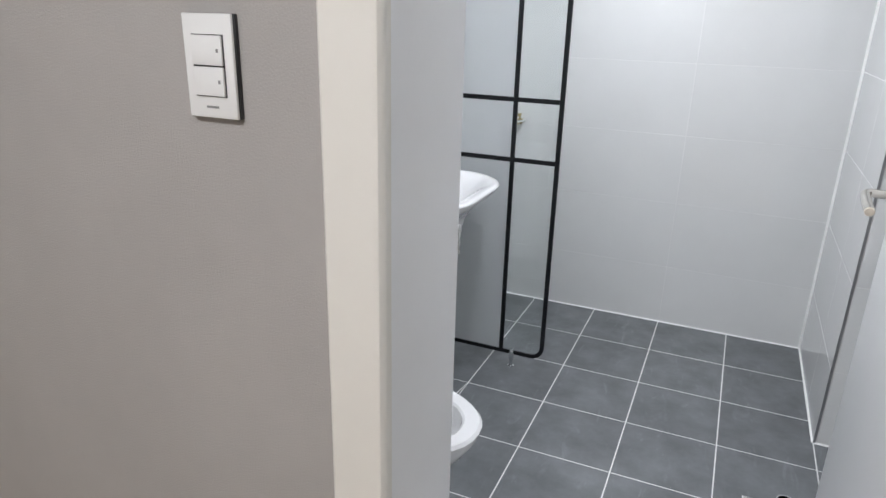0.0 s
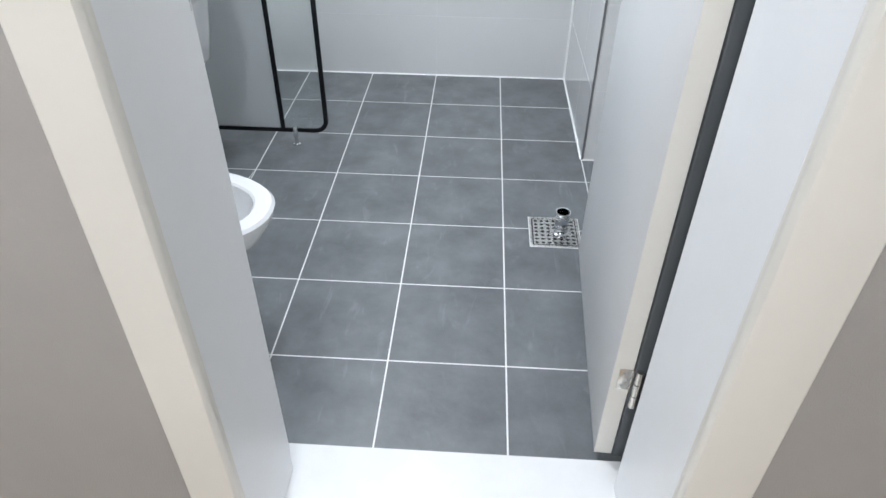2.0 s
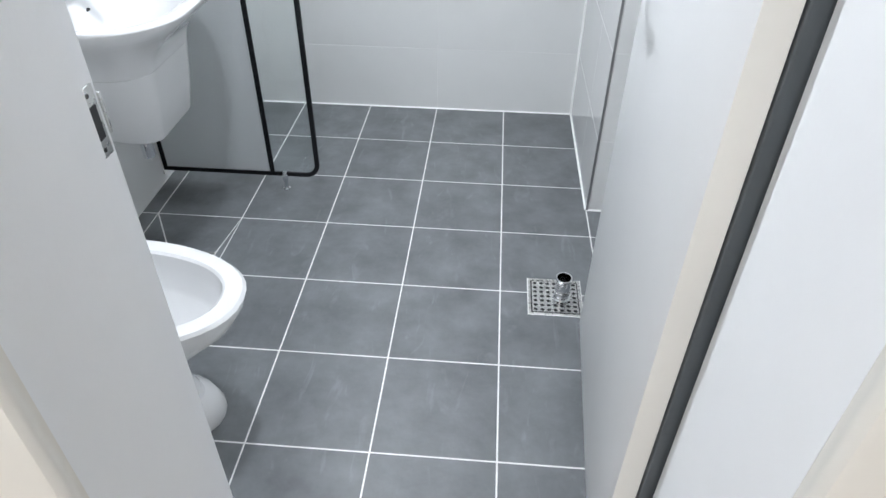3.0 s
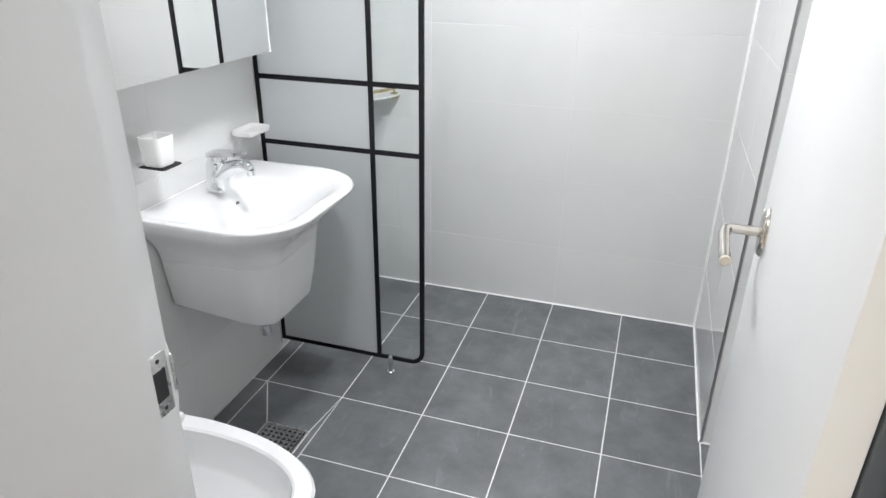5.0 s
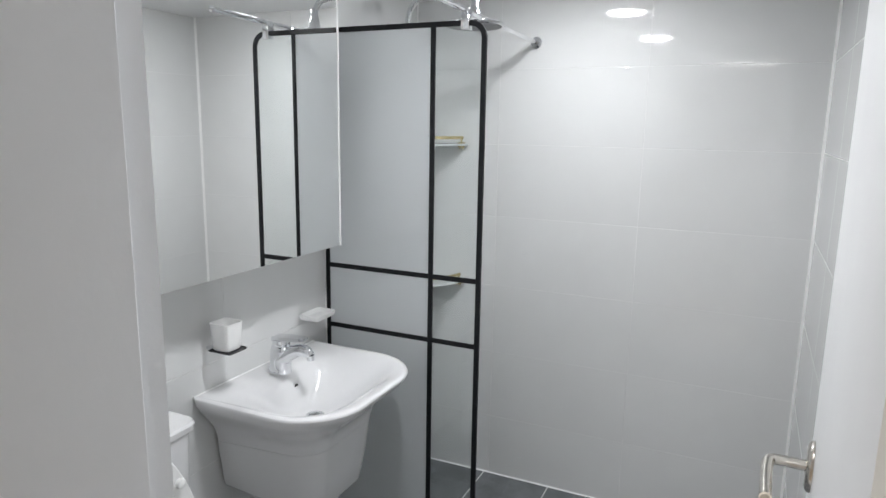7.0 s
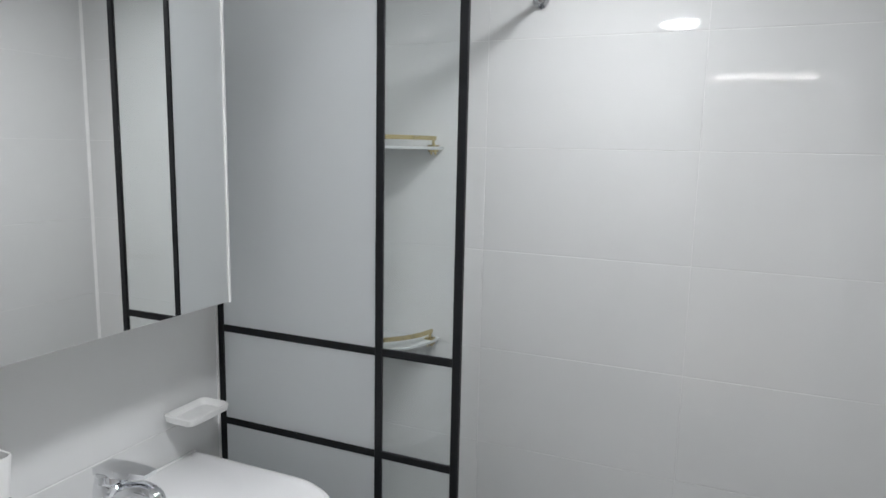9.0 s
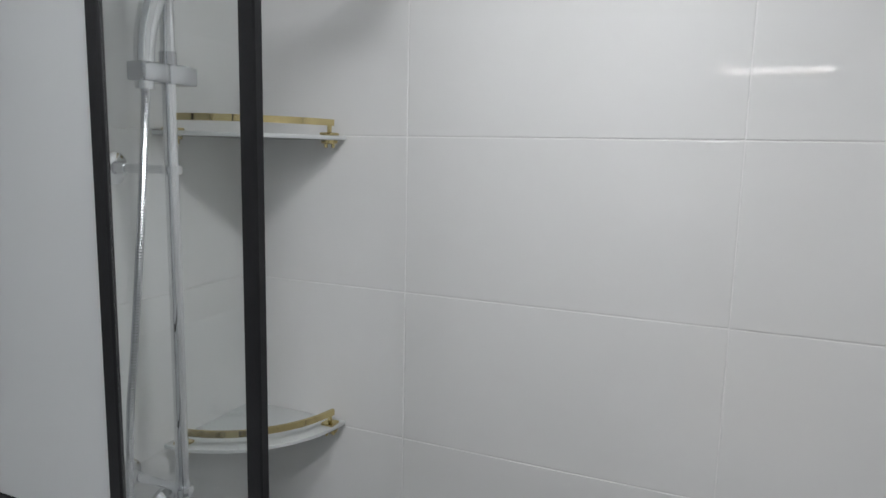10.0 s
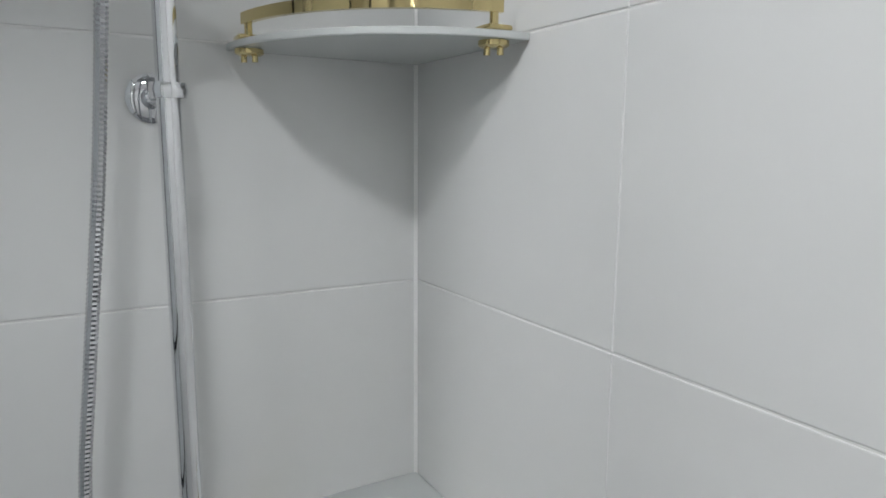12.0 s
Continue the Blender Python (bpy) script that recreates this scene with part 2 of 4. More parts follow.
# ---- the shell ----
T = 0.10
wall_far = setting("wall_north", box(XL - T, XREC + T, YF + 0.0012, YF + T, -0.05, ZC + 0.1), M_WALL_GROUT,
                   "bathroom wall of large glossy pale grey tiles")
wall_left = setting("wall_west", box(XL - T, XL - 0.0012, YD - 0.1, YF + 0.0012, -0.05, ZC + 0.1), M_WALL_GROUT,
                    "bathroom wall of pale grey tiles behind basin and toilet")
bm = box(XR + 0.0012, XREC + T, YJOG + 0.0012, YF + 0.0012, -0.05, ZC + 0.1)
add_box(bm, XREC + 0.0012, XREC + T, YD - 0.1, YJOG + 0.0012, -0.05, ZC + 0.1)
wall_right = setting("wall_east", bm, M_WALL_GROUT, "pale grey tiled bathroom wall, stepping back behind the open door")


def wall_with_door(name, x0, x1, y0, y1, top, mat, label):
    bm = bmesh.new()
    add_box(bm, x0, DL - 0.03, y0, y1, -0.05, top)
    add_box(bm, DR + 0.03, x1, y0, y1, -0.05, top)
    add_box(bm, DL - 0.03, DR + 0.03, y0, y1, DH + 0.03, top)
    return setting(name, bm, mat, label)


wall_door = wall_with_door("wall_south", XL - 0.0012, XREC + 0.0012, YD - 0.10, YD - 0.0012, ZC + 0.1, M_WALL_GROUT,
                           "tiled bathroom wall with the doorway")
wall_hall = wall_with_door("wall_hall", -2.6, 1.6, YH, YD - 0.1002, 2.4, M_WALLPAPER, "hall wall in plain taupe textured wallpaper")
floor = setting("floor", box(XL - 0.05, XREC + 0.05, YD - 0.02, YF + 0.05, -0.06, -0.0004), M_GROUT,
                "bathroom floor of dark grey slate-look tiles with white joints")
ceiling = setting("ceiling", box(XL - 0.05, XREC + 0.05, YD - 0.05, YF + 0.05, ZC, ZC + 0.05), M_CEIL,
                  "smooth white bathroom ceiling panel")
# hall floor, back and side walls are unseen, kept pale as light bouncers
setting("floor_hall", box(-2.6, 1.6, -6.2, YH + 0.1, -0.05, 0.0), M_WOOD, "plain wood-look hall floor, out of view and lightened for bounce")
setting("ceiling_hall", box(-2.6, 1.6, -6.2, YH, 2.3, 2.35), M_HALL_BOUNCE, "white papered hall ceiling")
setting("wall_hall_back", box(-2.6, 1.6, -6.3, -6.2, -0.05, 2.4), M_HALL_BOUNCE, "unseen pale wall at the back of the hall, added to bounce light")
setting("wall_hall_west", box(-2.7, -2.6, -6.2, YH, -0.05, 2.4), M_HALL_BOUNCE, "unseen pale side wall of the hall, added to bounce light")
setting("wall_hall_east", box(1.6, 1.7, -6.2, YH, -0.05, 2.4), M_HALL_BOUNCE, "unseen pale side wall of the hall, added to bounce light")
threshold = setting("threshold", box(DL - 0.02, DR + 0.02, YH + 0.0165, YD, -0.03, 0.03, 0.003), M_MARBLE,
                    "smooth white stone door sill", True)


def bead(name, outline, along, label):
    """A small white sealing bead in a corner: a three-sided strip."""
    return setting(name, loft([[Vector(p) + Vector(a) for p in outline] for a in along]), M_SILICONE, label)


S = 0.0045
E = 0.0001
bead("trim_north_west", [(XL - E, YF + E, 0), (XL + S, YF + E, 0), (XL - E, YF - S, 0)], ((0, 0, 0), (0, 0, ZC)), "white silicone bead in the tile corner")
bead("trim_north_east", [(XR + E, YF + E, 0), (XR + E, YF - S * 1.9, 0), (XR - S * 1.9, YF + E, 0)], ((0, 0, 0), (0, 0, ZC)), "white silicone bead in the tile corner")
bead("trim_north", [(0, YF + E, -E), (0, YF + E, S), (0, YF - S * 1.3, -E)], ((XL, 0, 0), (XR, 0, 0)), "white silicone bead between wall and floor")
bead("trim_east", [(XR + E, 0, -E), (XR + E, 0, S), (XR - S * 1.4, 0, -E)], ((0, YJOG, 0), (0, YF, 0)), "white silicone bead between wall and floor")
bead("trim_step", [(0, YJOG - E, -E), (0, YJOG - E, S), (0, YJOG - S * 1.4, -E)], ((XR, 0, 0), (XREC, 0, 0)), "white silicone bead between wall and floor")
setting("trim_corner", box(XR - 0.0020, XR + 0.0060, YJOG - 0.0025, YJOG + 0.0012, 0.0, ZC), M_EDGE, "slim dark grey metal tile trim on the wall corner")

# ---- door frame: rebate towards the bathroom, stop, casing on the hall side ----
REB = 0.062
YJ = -1.799                       # bathroom edge of the jambs
CASE = 0.015                      # how far the casing stands off the hall wall


def jamb_profile(side):
    """Plan outline of a jamb with its rebate and stop; side is +1 for the hinge side."""
    e, stop = (DR, 0.025) if side > 0 else (DL, 0.018)
    edge = YD if side > 0 else YJ
    pts = [(0.0, edge), (0.0, YD - REB), (-stop + 0.002, YD - REB), (-stop, YD - REB - 0.002), (-stop, YH + 0.016)]
    pts += [(0.0299, YH + 0.016), (0.0299, edge)]
    return [(e + side * a, y) for a, y in pts]


def casing_profile(side):
    """Plan outline of the moulded casing with its bead."""
    e, stop, outer = (DR, 0.028, 0.070) if side > 0 else (DL, 0.032, 0.042)
    back = YH - CASE
    pts = [(-stop + 0.003, YH + 0.0155), (-stop + 0.003, back + 0.022), (-stop + 0.0005, back + 0.018), (-stop + 0.0005, back + 0.010)]
    pts += [(-stop + 0.004, back + 0.003), (-stop + 0.010, back), (outer - 0.004, back), (outer, back + 0.004), (outer, YH - 0.0005)]
    pts += [(0.0, YH - 0.0005), (0.0, YH + 0.0155)]
    return [(e + side * a, y) for a, y in pts]


def prism(outline, z0, z1):
    return loft([[(x, y, z0) for x, y in outline], [(x, y, z1) for x, y in outline]])


door_frame = thing("door_1", (DL / 2 + DR / 2, YH, 0.0), "white-painted door frame round the bathroom doorway", "door frame", kind="structure")
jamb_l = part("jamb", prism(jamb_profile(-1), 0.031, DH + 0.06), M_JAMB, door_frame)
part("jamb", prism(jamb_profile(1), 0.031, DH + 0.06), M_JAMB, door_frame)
for side in (-1, 1):
    part("casing", prism(casing_profile(side), 0.001, DH + 0.06), M_CASING, door_frame, "cream-white moulded casing")
bm = box(DL, DR, YD - REB, YJ, DH, DH + 0.03)
add_box(bm, DL, DR, YH - CASE, YD - REB - 0.001, DH - 0.03, DH + 0.04)
part("head", bm, M_PAINT, door_frame, smooth=False)

# even dark grey strip closing the hinge gap from sill to head
part("gap_strip", box(-0.0780, DR + 0.020, YD + 0.0095, YD + 0.0225, 0.032, DH, 0.002), M_GAP_GREY, door_frame, "dark grey strip filling the hinge gap", False)

# strike plate let into the rebate
SPY, SPZ = -1.819, 1.012
strike = part("strike_plate", box(DL, DL + 0.0022, SPY - 0.015, SPY + 0.014, SPZ - 0.040, SPZ + 0.040, 0.001), M_STEEL, door_frame, "steel strike plate")
part("latch_hole", box(DL + 0.0015, DL + 0.003, SPY - 0.010, SPY + 0.008, SPZ - 0.019, SPZ + 0.019), M_DARK, strike)
bm = box(DL - 0.006, DL + 0.0020, YJ + 0.0003, YJ + 0.0050, SPZ - 0.022, SPZ + 0.026, 0.0012, 2)
part("lip", bm, M_STEEL, strike)
for d in (-0.031, 0.031):
    part("screw", turned([(0.0, 0.0), (0.0028, 0.0), (0.0024, 0.0008), (0.0, 0.0008)], (DL + 0.0022, SPY, SPZ + d), "x", caps=(False, False), sides=12), M_DARK, strike)

# ---- open door leaf ----
HX, HY = -0.0795, -1.764        # hinge corner, wall side
TURN = Matrix.Translation((HX, HY, 0)) @ Matrix.Rotation(radians(-3.15), 4, "Z")


def at_door(bm):
    bmesh.ops.transform(bm, matrix=TURN, verts=bm.verts)
    return bm


# in the leaf's own frame: x from -0.038 (room face) to 0 (wall face), y from 0 (hinge) to 0.705
door = thing("door_leaf", (HX, HY, 0.032), "white bathroom door standing open against the tiled wall", "door")
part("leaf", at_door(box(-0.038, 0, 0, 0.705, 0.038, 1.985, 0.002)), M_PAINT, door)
part("edge_band", at_door(box(-0.0375, -0.0005, -0.0012, -0.0001, 0.033, 1.984)), M_CASING, door, "cream edge band", False)
hy, hz = 0.612, 1.021
rose = [[(-0.038 - d, hy + 0.025 * g * math.cos(k * math.tau / 28), hz + 0.044 * g * math.sin(k * math.tau / 28)) for k in range(28)] for d, g in ((0.0005, 1.0), (0.004, 1.0), (0.008, 0.93), (0.010, 0.80), (0.0095, 0.5))]
handle = part("handle_rose", at_door(loft(rose)), M_HANDLE, door, "oval satin handle rose")
lever = part("lever", at_door(tube(smooth_path([(-0.046, hy, hz), (-0.082, hy, hz), (-0.098, hy - 0.004, hz), (-0.103, hy - 0.018, hz - 0.002), (-0.103, hy - 0.06, hz - 0.007), (-0.101, hy - 0.112, hz - 0.013)], 6), lambda t: 0.0088 + 0.0008 * t, 16)), M_HANDLE, handle)
part("end_cap", at_door(turned([(0.0, 0.0), (0.0088, 0.0), (0.0090, -0.003), (0.0078, -0.0065), (0.0, -0.0075)], (-0.101, hy - 0.110, hz - 0.013), "y", caps=(False, False), sides=18)), M_CREAM, handle, "cream lever end cap")
HZ = 0.255
hinge = part("hinge", at_door(tube([(0.010, -0.012, HZ - 0.05), (0.010, -0.012, HZ + 0.05)], 0.0065)), M_HANDLE, door, "steel butt hinge")
part("hinge_plate", at_door(box(-0.026, 0.006, -0.0038, -0.0013, HZ - 0.012, HZ + 0.044, 0.0008)), M_HANDLE, hinge)
part("hinge_plate", box(DR - 0.0022, DR + 0.0005, YD - 0.030, YD + 0.004, HZ - 0.05, HZ + 0.05, 0.0008), M_HANDLE, hinge)
for dx, dz in ((-0.018, 0.000), (-0.010, 0.016), (-0.018, 0.032)):
    part("screw", at_door(turned([(0.0, -0.0048), (0.0030, -0.0046), (0.0034, -0.0038), (0.0, -0.0038)], (dx, 0, HZ + dz), "y", caps=(False, False), sides=12)), M_STEEL, hinge)
for z in (HZ - 0.017, HZ + 0.017):
    part("knuckle_joint", at_door(turned([(0.0066, -0.0008), (0.0069, -0.0008), (0.0069, 0.0008), (0.0066, 0.0008)], (0.010, -0.012, z), caps=(False, False), sides=14)), M_DARK, hinge)

# ---- lamps ----


def downlight(x, y, mat):
    t = thing("ceiling_lamp", (x, y, ZC), "round flush white ceiling downlight, switched on", "lamp", "bathroom downlights")
    part("ring", turned([(0.078, -0.001), (0.092, -0.001), (0.095, -0.004), (0.092, -0.008), (0.080, -0.008), (0.078, -0.006)], (x, y, ZC), caps=(False, False)), M_PLASTIC, t)
    part("diffuser", turned([(0.0, -0.001), (0.0775, -0.001), (0.0775, -0.008), (0.074, -0.013), (0.060, -0.0165), (0.0, -0.018)], (x, y, ZC), caps=(False, False)), mat, t)


downlight(-0.785, -0.20, M_LAMP_A)
downlight(-0.785, -1.13, M_LAMP_B)
t = thing("strip_lamp", (-0.27, -5.3, 2.3), "long slim white strip lamp on the hall ceiling, switched on", "lamp")
part("tray", box(-0.75, 0.21, -5.34, -5.26, 2.262, 2.3, 0.004), M_PLASTIC, t)
part("diffuser", box(-0.73, 0.19, -5.309, -5.291, 2.25, 2.2615, 0.002), M_STRIP, t)
# invented fill lamp, out of view, to brighten casing and wallpaper
t = thing("hall_fill_lamp", (-0.70, -3.40, 2.3), "round warm-white fill lamp, added unseen on the hall ceiling", "lamp")
part("base", turned([(0.0, 0.0), (0.16, 0.0), (0.165, -0.01), (0.16, -0.025), (0.0, -0.025)], (-0.70, -3.40, 2.2995), caps=(False, False), sides=36), M_PLASTIC, t)
part("diffuser", turned([(0.0, 0.0), (0.15, 0.0), (0.145, -0.02), (0.11, -0.034), (0.0, -0.04)], (-0.70, -3.40, 2.274), caps=(False, False), sides=36), M_HALL_FILL, t)

# ---- shower screen ----
PX0, PXM, PX1, PY = -1.546, -1.143, -0.974, -0.388
PZ0, PZH2, PZH1, PZ1 = 0.056, 0.843, 1.061, 1.853
screen = thing("shower_screen", (PXM, PY, PZ0), "black-framed shower screen with frosted and clear glass", "shower screen")
R = 0.045
outline = [(PX0, PZ0)]
outline += [(PX1 - R + R * math.sin(radians(a)), PZ0 + R - R * math.cos(radians(a))) for a in range(0, 91, 10)]
outline += [(PX1 - R + R * math.cos(radians(a)), PZ1 - R + R * math.sin(radians(a))) for a in range(0, 91, 10)]
outline += [(PX0, PZ1)]


def frame_bar(pts, half=0.0083, deep=0.0055, closed=False):
    pts = [Vector((x, 0, z)) for x, z in pts]
    n = len(pts)
    rings = []
    for i, p in enumerate(pts):
        a = pts[i - 1] if (closed or i) else p
        b = pts[(i + 1) % n] if (closed or i < n - 1) else p
        d0, d1 = (p - a), (b - p)
        d0 = d0.normalized() if d0.length else d1.normalized()
        d1 = d1.normalized() if d1.length else d0
        n0, n1 = Vector((d0.z, 0, -d0.x)), Vector((d1.z, 0, -d1.x))
        m = (n0 + n1).normalized()
        m = m / max(0.3, m.dot(n0))
        c = 0.0015
        ring = []
        for u, v in ((-half, -deep + c), (-half + c, -deep), (half - c, -deep), (half, -deep + c), (half, deep - c), (half - c, deep), (-half + c, deep), (-half, deep - c)):
            ring.append((p.x + m.x * u, PY + v, p.z + m.z * u))
        rings.append(ring)
    if closed:
        rings.append(rings[0])
        bm = loft(rings, (False, False))
        bmesh.ops.remove_doubles(bm, verts=bm.verts, dist=1e-6)
        return bm
    return loft(rings)


part("outer_frame", frame_bar(outline, closed=True), M_BLACK, screen)
part("mullion", frame_bar([(PXM, PZ0 + 0.008), (PXM, PZ1 - 0.008)], deep=0.0050), M_BLACK, screen)
for z in (PZH1, PZH2):
    part("rail", frame_bar([(PX0 + 0.008, z), (PXM - 0.008, z)], deep=0.0046), M_BLACK, screen)
    part("rail", frame_bar([(PXM + 0.008, z), (PX1 - 0.008, z)], deep=0.0046), M_BLACK, screen)
levels = [PZ0, PZH2, PZH1, PZ1]
for z0, z1 in zip(levels, levels[1:]):
    part("frosted_pane", box(PX0 + 0.004, PXM - 0.004, PY - 0.003, PY + 0.003, z0 + 0.004, z1 - 0.004), M_FROST, screen, "frosted glass pane", False)
    x1 = PX1 - 0.004
    lo, hi = z0 + 0.004, z1 - 0.004
    rl, rh = (R * 0.9 if z0 == PZ0 else 0.001), (R * 0.9 if z1 == PZ1 else 0.001)
    o = [(PXM + 0.004, lo)]
    o += [(x1 - rl + rl * math.sin(radians(a)), lo + rl - rl * math.cos(radians(a))) for a in range(0, 91, 15)]
    o += [(x1 - rh + rh * math.cos(radians(a)), hi - rh + rh * math.sin(radians(a))) for a in range(0, 91, 15)]
    o += [(PXM + 0.004, hi)]
    pane = part("clear_pane", loft([[(x, PY - 0.003, z) for x, z in o], [(x, PY + 0.003, z) for x, z in o]]), M_CLEAR, screen, "clear glass pane", False)
    pane.visible_shadow = False
FX = -1.094
foot = part("foot", turned([(0.0, 0.0005), (0.014, 0.0005), (0.014, 0.004), (0.008, 0.007), (0.0065, 0.028), (0.0095, 0.036), (0.011, 0.060), (0.008, 0.070), (0.0, 0.071)], (FX, PY - 0.014, 0.0), caps=(False, False), sides=20), M_CHROME, screen, "chrome foot")
part("wall_seal", box(XL + 0.0005, PX0 - 0.0085, PY - 0.007, PY + 0.007, 0.03, PZ1), M_GROUT, screen, "white silicone seal", False)

# chrome stay from the clamp on the screen to the far wall
stay = thing("support_bar", (-1.02, YF, 1.88), "chrome support bar from shower screen to tiled wall", "support bar")
A, B = Vector((-1.030, YF - 0.006, 1.874)), Vector((-1.036, -0.655, 1.894))
part("bar", tube([A, B], 0.0085, 16), M_CHROME, stay)
part("flange", turned([(0.0, 0.0), (0.022, 0.0), (0.022, -0.008), (0.014, -0.014), (0.014, -0.024), (0.0, -0.024)], (A.x, YF - 0.0005, A.z), "y", caps=(False, False)), M_CHROME, stay)
part("bar_cap", turned([(0.0, -0.004), (0.0095, -0.003), (0.0105, 0.0), (0.0105, 0.014), (0.0, 0.015)], (B.x, B.y, B.z), "y", caps=(False, False), sides=18), M_CHROME, stay)
part("clamp", box(-1.047, -1.019, PY - 0.016, PY + 0.016, PZ1 - 0.02, PZ1 + 0.042, 0.004), M_CHROME, stay)

# ---- wash basin ----
BY = -0.744
basin = thing("wash_basin", (XL, BY, 0.44), "white ceramic wall-hung basin with half pedestal", "basin")


def basin_ring(z, x1, half, x0=XL + 0.006, rb=0.012, rf=0.12):
    rf = min(rf, half - 0.005, (x1 - x0) * 0.9)
    return rounded(x0, x1 - 0.006, BY - half, BY + half - 0.016, z, rb, rf, 12)


def tapered(z, x1, half, rf, narrow, lift=0.0):
    """A basin ring that narrows towards the front; lift raises it towards the wall."""
    x0 = XL + 0.006
    side = 1 + 0.33 * narrow
    return [(x, BY + (y - BY) * (side if y > BY else 1) * (1 - narrow * (x - x0) / (x1 - x0)), z + lift * (x1 - x)) for x, y, z in basin_ring(z, x1, half, rf=rf)]


shroud = [tapered(0.432, -1.268, 0.186, 0.07, 0.24, 0.2), tapered(0.436, -1.258, 0.191, 0.075, 0.22, 0.2), tapered(0.442, -1.255, 0.193, 0.077, 0.21, 0.2), tapered(0.53, -1.240, 0.201, 0.08, 0.18, 0.1),
          tapered(0.60, -1.231, 0.207, 0.085, 0.16), tapered(0.640, -1.226, 0.210, 0.088, 0.15)]
part("half_pedestal", loft(shroud), M_CERAMIC, basin)
bowl = [tapered(0.6408, -1.2260, 0.210, 0.088, 0.15), tapered(0.660, -1.222, 0.2135, 0.09, 0.14), tapered(0.680, -1.214, 0.2195, 0.097, 0.125), tapered(0.700, -1.200, 0.230, 0.112, 0.10),
        tapered(0.720, -1.180, 0.244, 0.132, 0.07), tapered(0.740, -1.158, 0.259, 0.150, 0.04), tapered(0.758, -1.134, 0.273, 0.165, 0.015), tapered(0.774, -1.117, 0.283, 0.175, 0.0),
        basin_ring(0.786, -1.1075, 0.2875, rf=0.18), basin_ring(0.794, -1.104, 0.289, rf=0.18), basin_ring(0.7985, -1.106, 0.2875, rf=0.18), basin_ring(0.8012, -1.111, 0.283, rf=0.178),
        basin_ring(0.8016, -1.119, 0.277, XL + 0.004, 0.012, 0.172), basin_ring(0.7995, -1.129, 0.269, XL + 0.03, 0.03, 0.168), basin_ring(0.795, -1.145, 0.259, XL + 0.06, 0.06, 0.160),
        basin_ring(0.787, -1.158, 0.246, XL + 0.086, 0.09, 0.152), basin_ring(0.774, -1.176, 0.228, -1.458, 0.10, 0.140), basin_ring(0.757, -1.197, 0.206, -1.444, 0.10, 0.126),
        basin_ring(0.738, -1.220, 0.180, -1.432, 0.09, 0.108), basin_ring(0.719, -1.246, 0.149, -1.420, 0.08, 0.09), basin_ring(0.702, -1.274, 0.112, -1.406, 0.062, 0.066),
        basin_ring(0.689, -1.298, 0.070, -1.390, 0.038, 0.04), basin_ring(0.6805, -1.314, 0.034, -1.376, 0.024, 0.024)]
part("bowl", loft(bowl), M_CERAMIC, basin)
part("overflow_hole", turned([(0.0, 0), (0.0085, 0), (0.0085, 0.002), (0.0, 0.002)], (-1.4390, BY + 0.018, 0.7455), "x", caps=(False, False)), M_DARK, basin)
part("sealant", box(XL + 0.0005, XL + 0.009, BY - 0.283, BY + 0.270, 0.7955, 0.8025, 0.002), M_SILICONE, basin, "white sealant along the wall")
drain = part("waste_plug", turned([(0.0, 0), (0.027, 0), (0.027, 0.004), (0.020, 0.006), (0.018, 0.003), (0.016, 0.008), (0.006, 0.012), (0.0, 0.012)], (-1.348, BY - 0.01, 0.6785), caps=(False, False)), M_CHROME, basin, "chrome waste plug")
pipe = thing("waste_pipe", (-1.36, -0.76, 0.36), "chrome waste trap below the basin", "pipe")
part("pipe", turned([(0.0, 0.338), (0.017, 0.338), (0.019, 0.343), (0.019, 0.40), (0.015, 0.405), (0.015, 0.45)], (-1.36, -0.775, 0.0)), M_CHROME, pipe)

# ---- basin mixer ----
tap = thing("basin_tap", (-1.472, BY - 0.013, 0.80), "chrome single-lever basin mixer tap", "tap")
fx, fy = -1.474, BY - 0.013
body = [[(fx + lean + dx * g, fy + dy * g, z) for dx, dy in [(0.036 * math.copysign(abs(math.cos(k * math.tau / 24)) ** 0.8, math.cos(k * math.tau / 24)), 0.027 * math.copysign(abs(math.sin(k * math.tau / 24)) ** 0.8, math.sin(k * math.tau / 24))) for k in range(24)]]
        for z, g, lean in ((0.7985, 1.0, 0.0), (0.805, 1.0, 0.0), (0.808, 0.95, 0.001), (0.84, 0.93, 0.004), (0.868, 0.93, 0.006), (0.884, 0.88, 0.008), (0.888, 0.78, 0.008))]
part("body", loft(body), M_CHROME, tap)
spout = smooth_path([(fx + 0.010, fy, 0.842), (fx + 0.045, fy, 0.866), (fx + 0.078, fy, 0.880), (fx + 0.105, fy, 0.878), (fx + 0.116, fy, 0.868)], 6)
part("spout", tube(spout, lambda t: 0.0255 - 0.012 * t, 18), M_CHROME, tap)
part("aerator", tube([(fx + 0.116, fy, 0.870), (fx + 0.117, fy, 0.855)], 0.0118), M_CHROME, tap)
part("cap", turned([(0.0, 0.888), (0.026, 0.888), (0.028, 0.892), (0.026, 0.903), (0.016, 0.908), (0.0, 0.909)], (fx + 0.008, fy, 0), caps=(False, False)), M_CHROME, tap)
part("lever", loft([[(x, fy + sgn * w, z) for sgn, z in ((-1, z0), (1, z0), (1, z0 + hh), (-1, z0 + hh))] for x, w, z0, hh in ((fx - 0.014, 0.020, 0.900, 0.013), (fx + 0.03, 0.020, 0.903, 0.014), (fx + 0.075, 0.017, 0.909, 0.011), (fx + 0.100, 0.013, 0.914, 0.007))]), M_CHROME, tap)

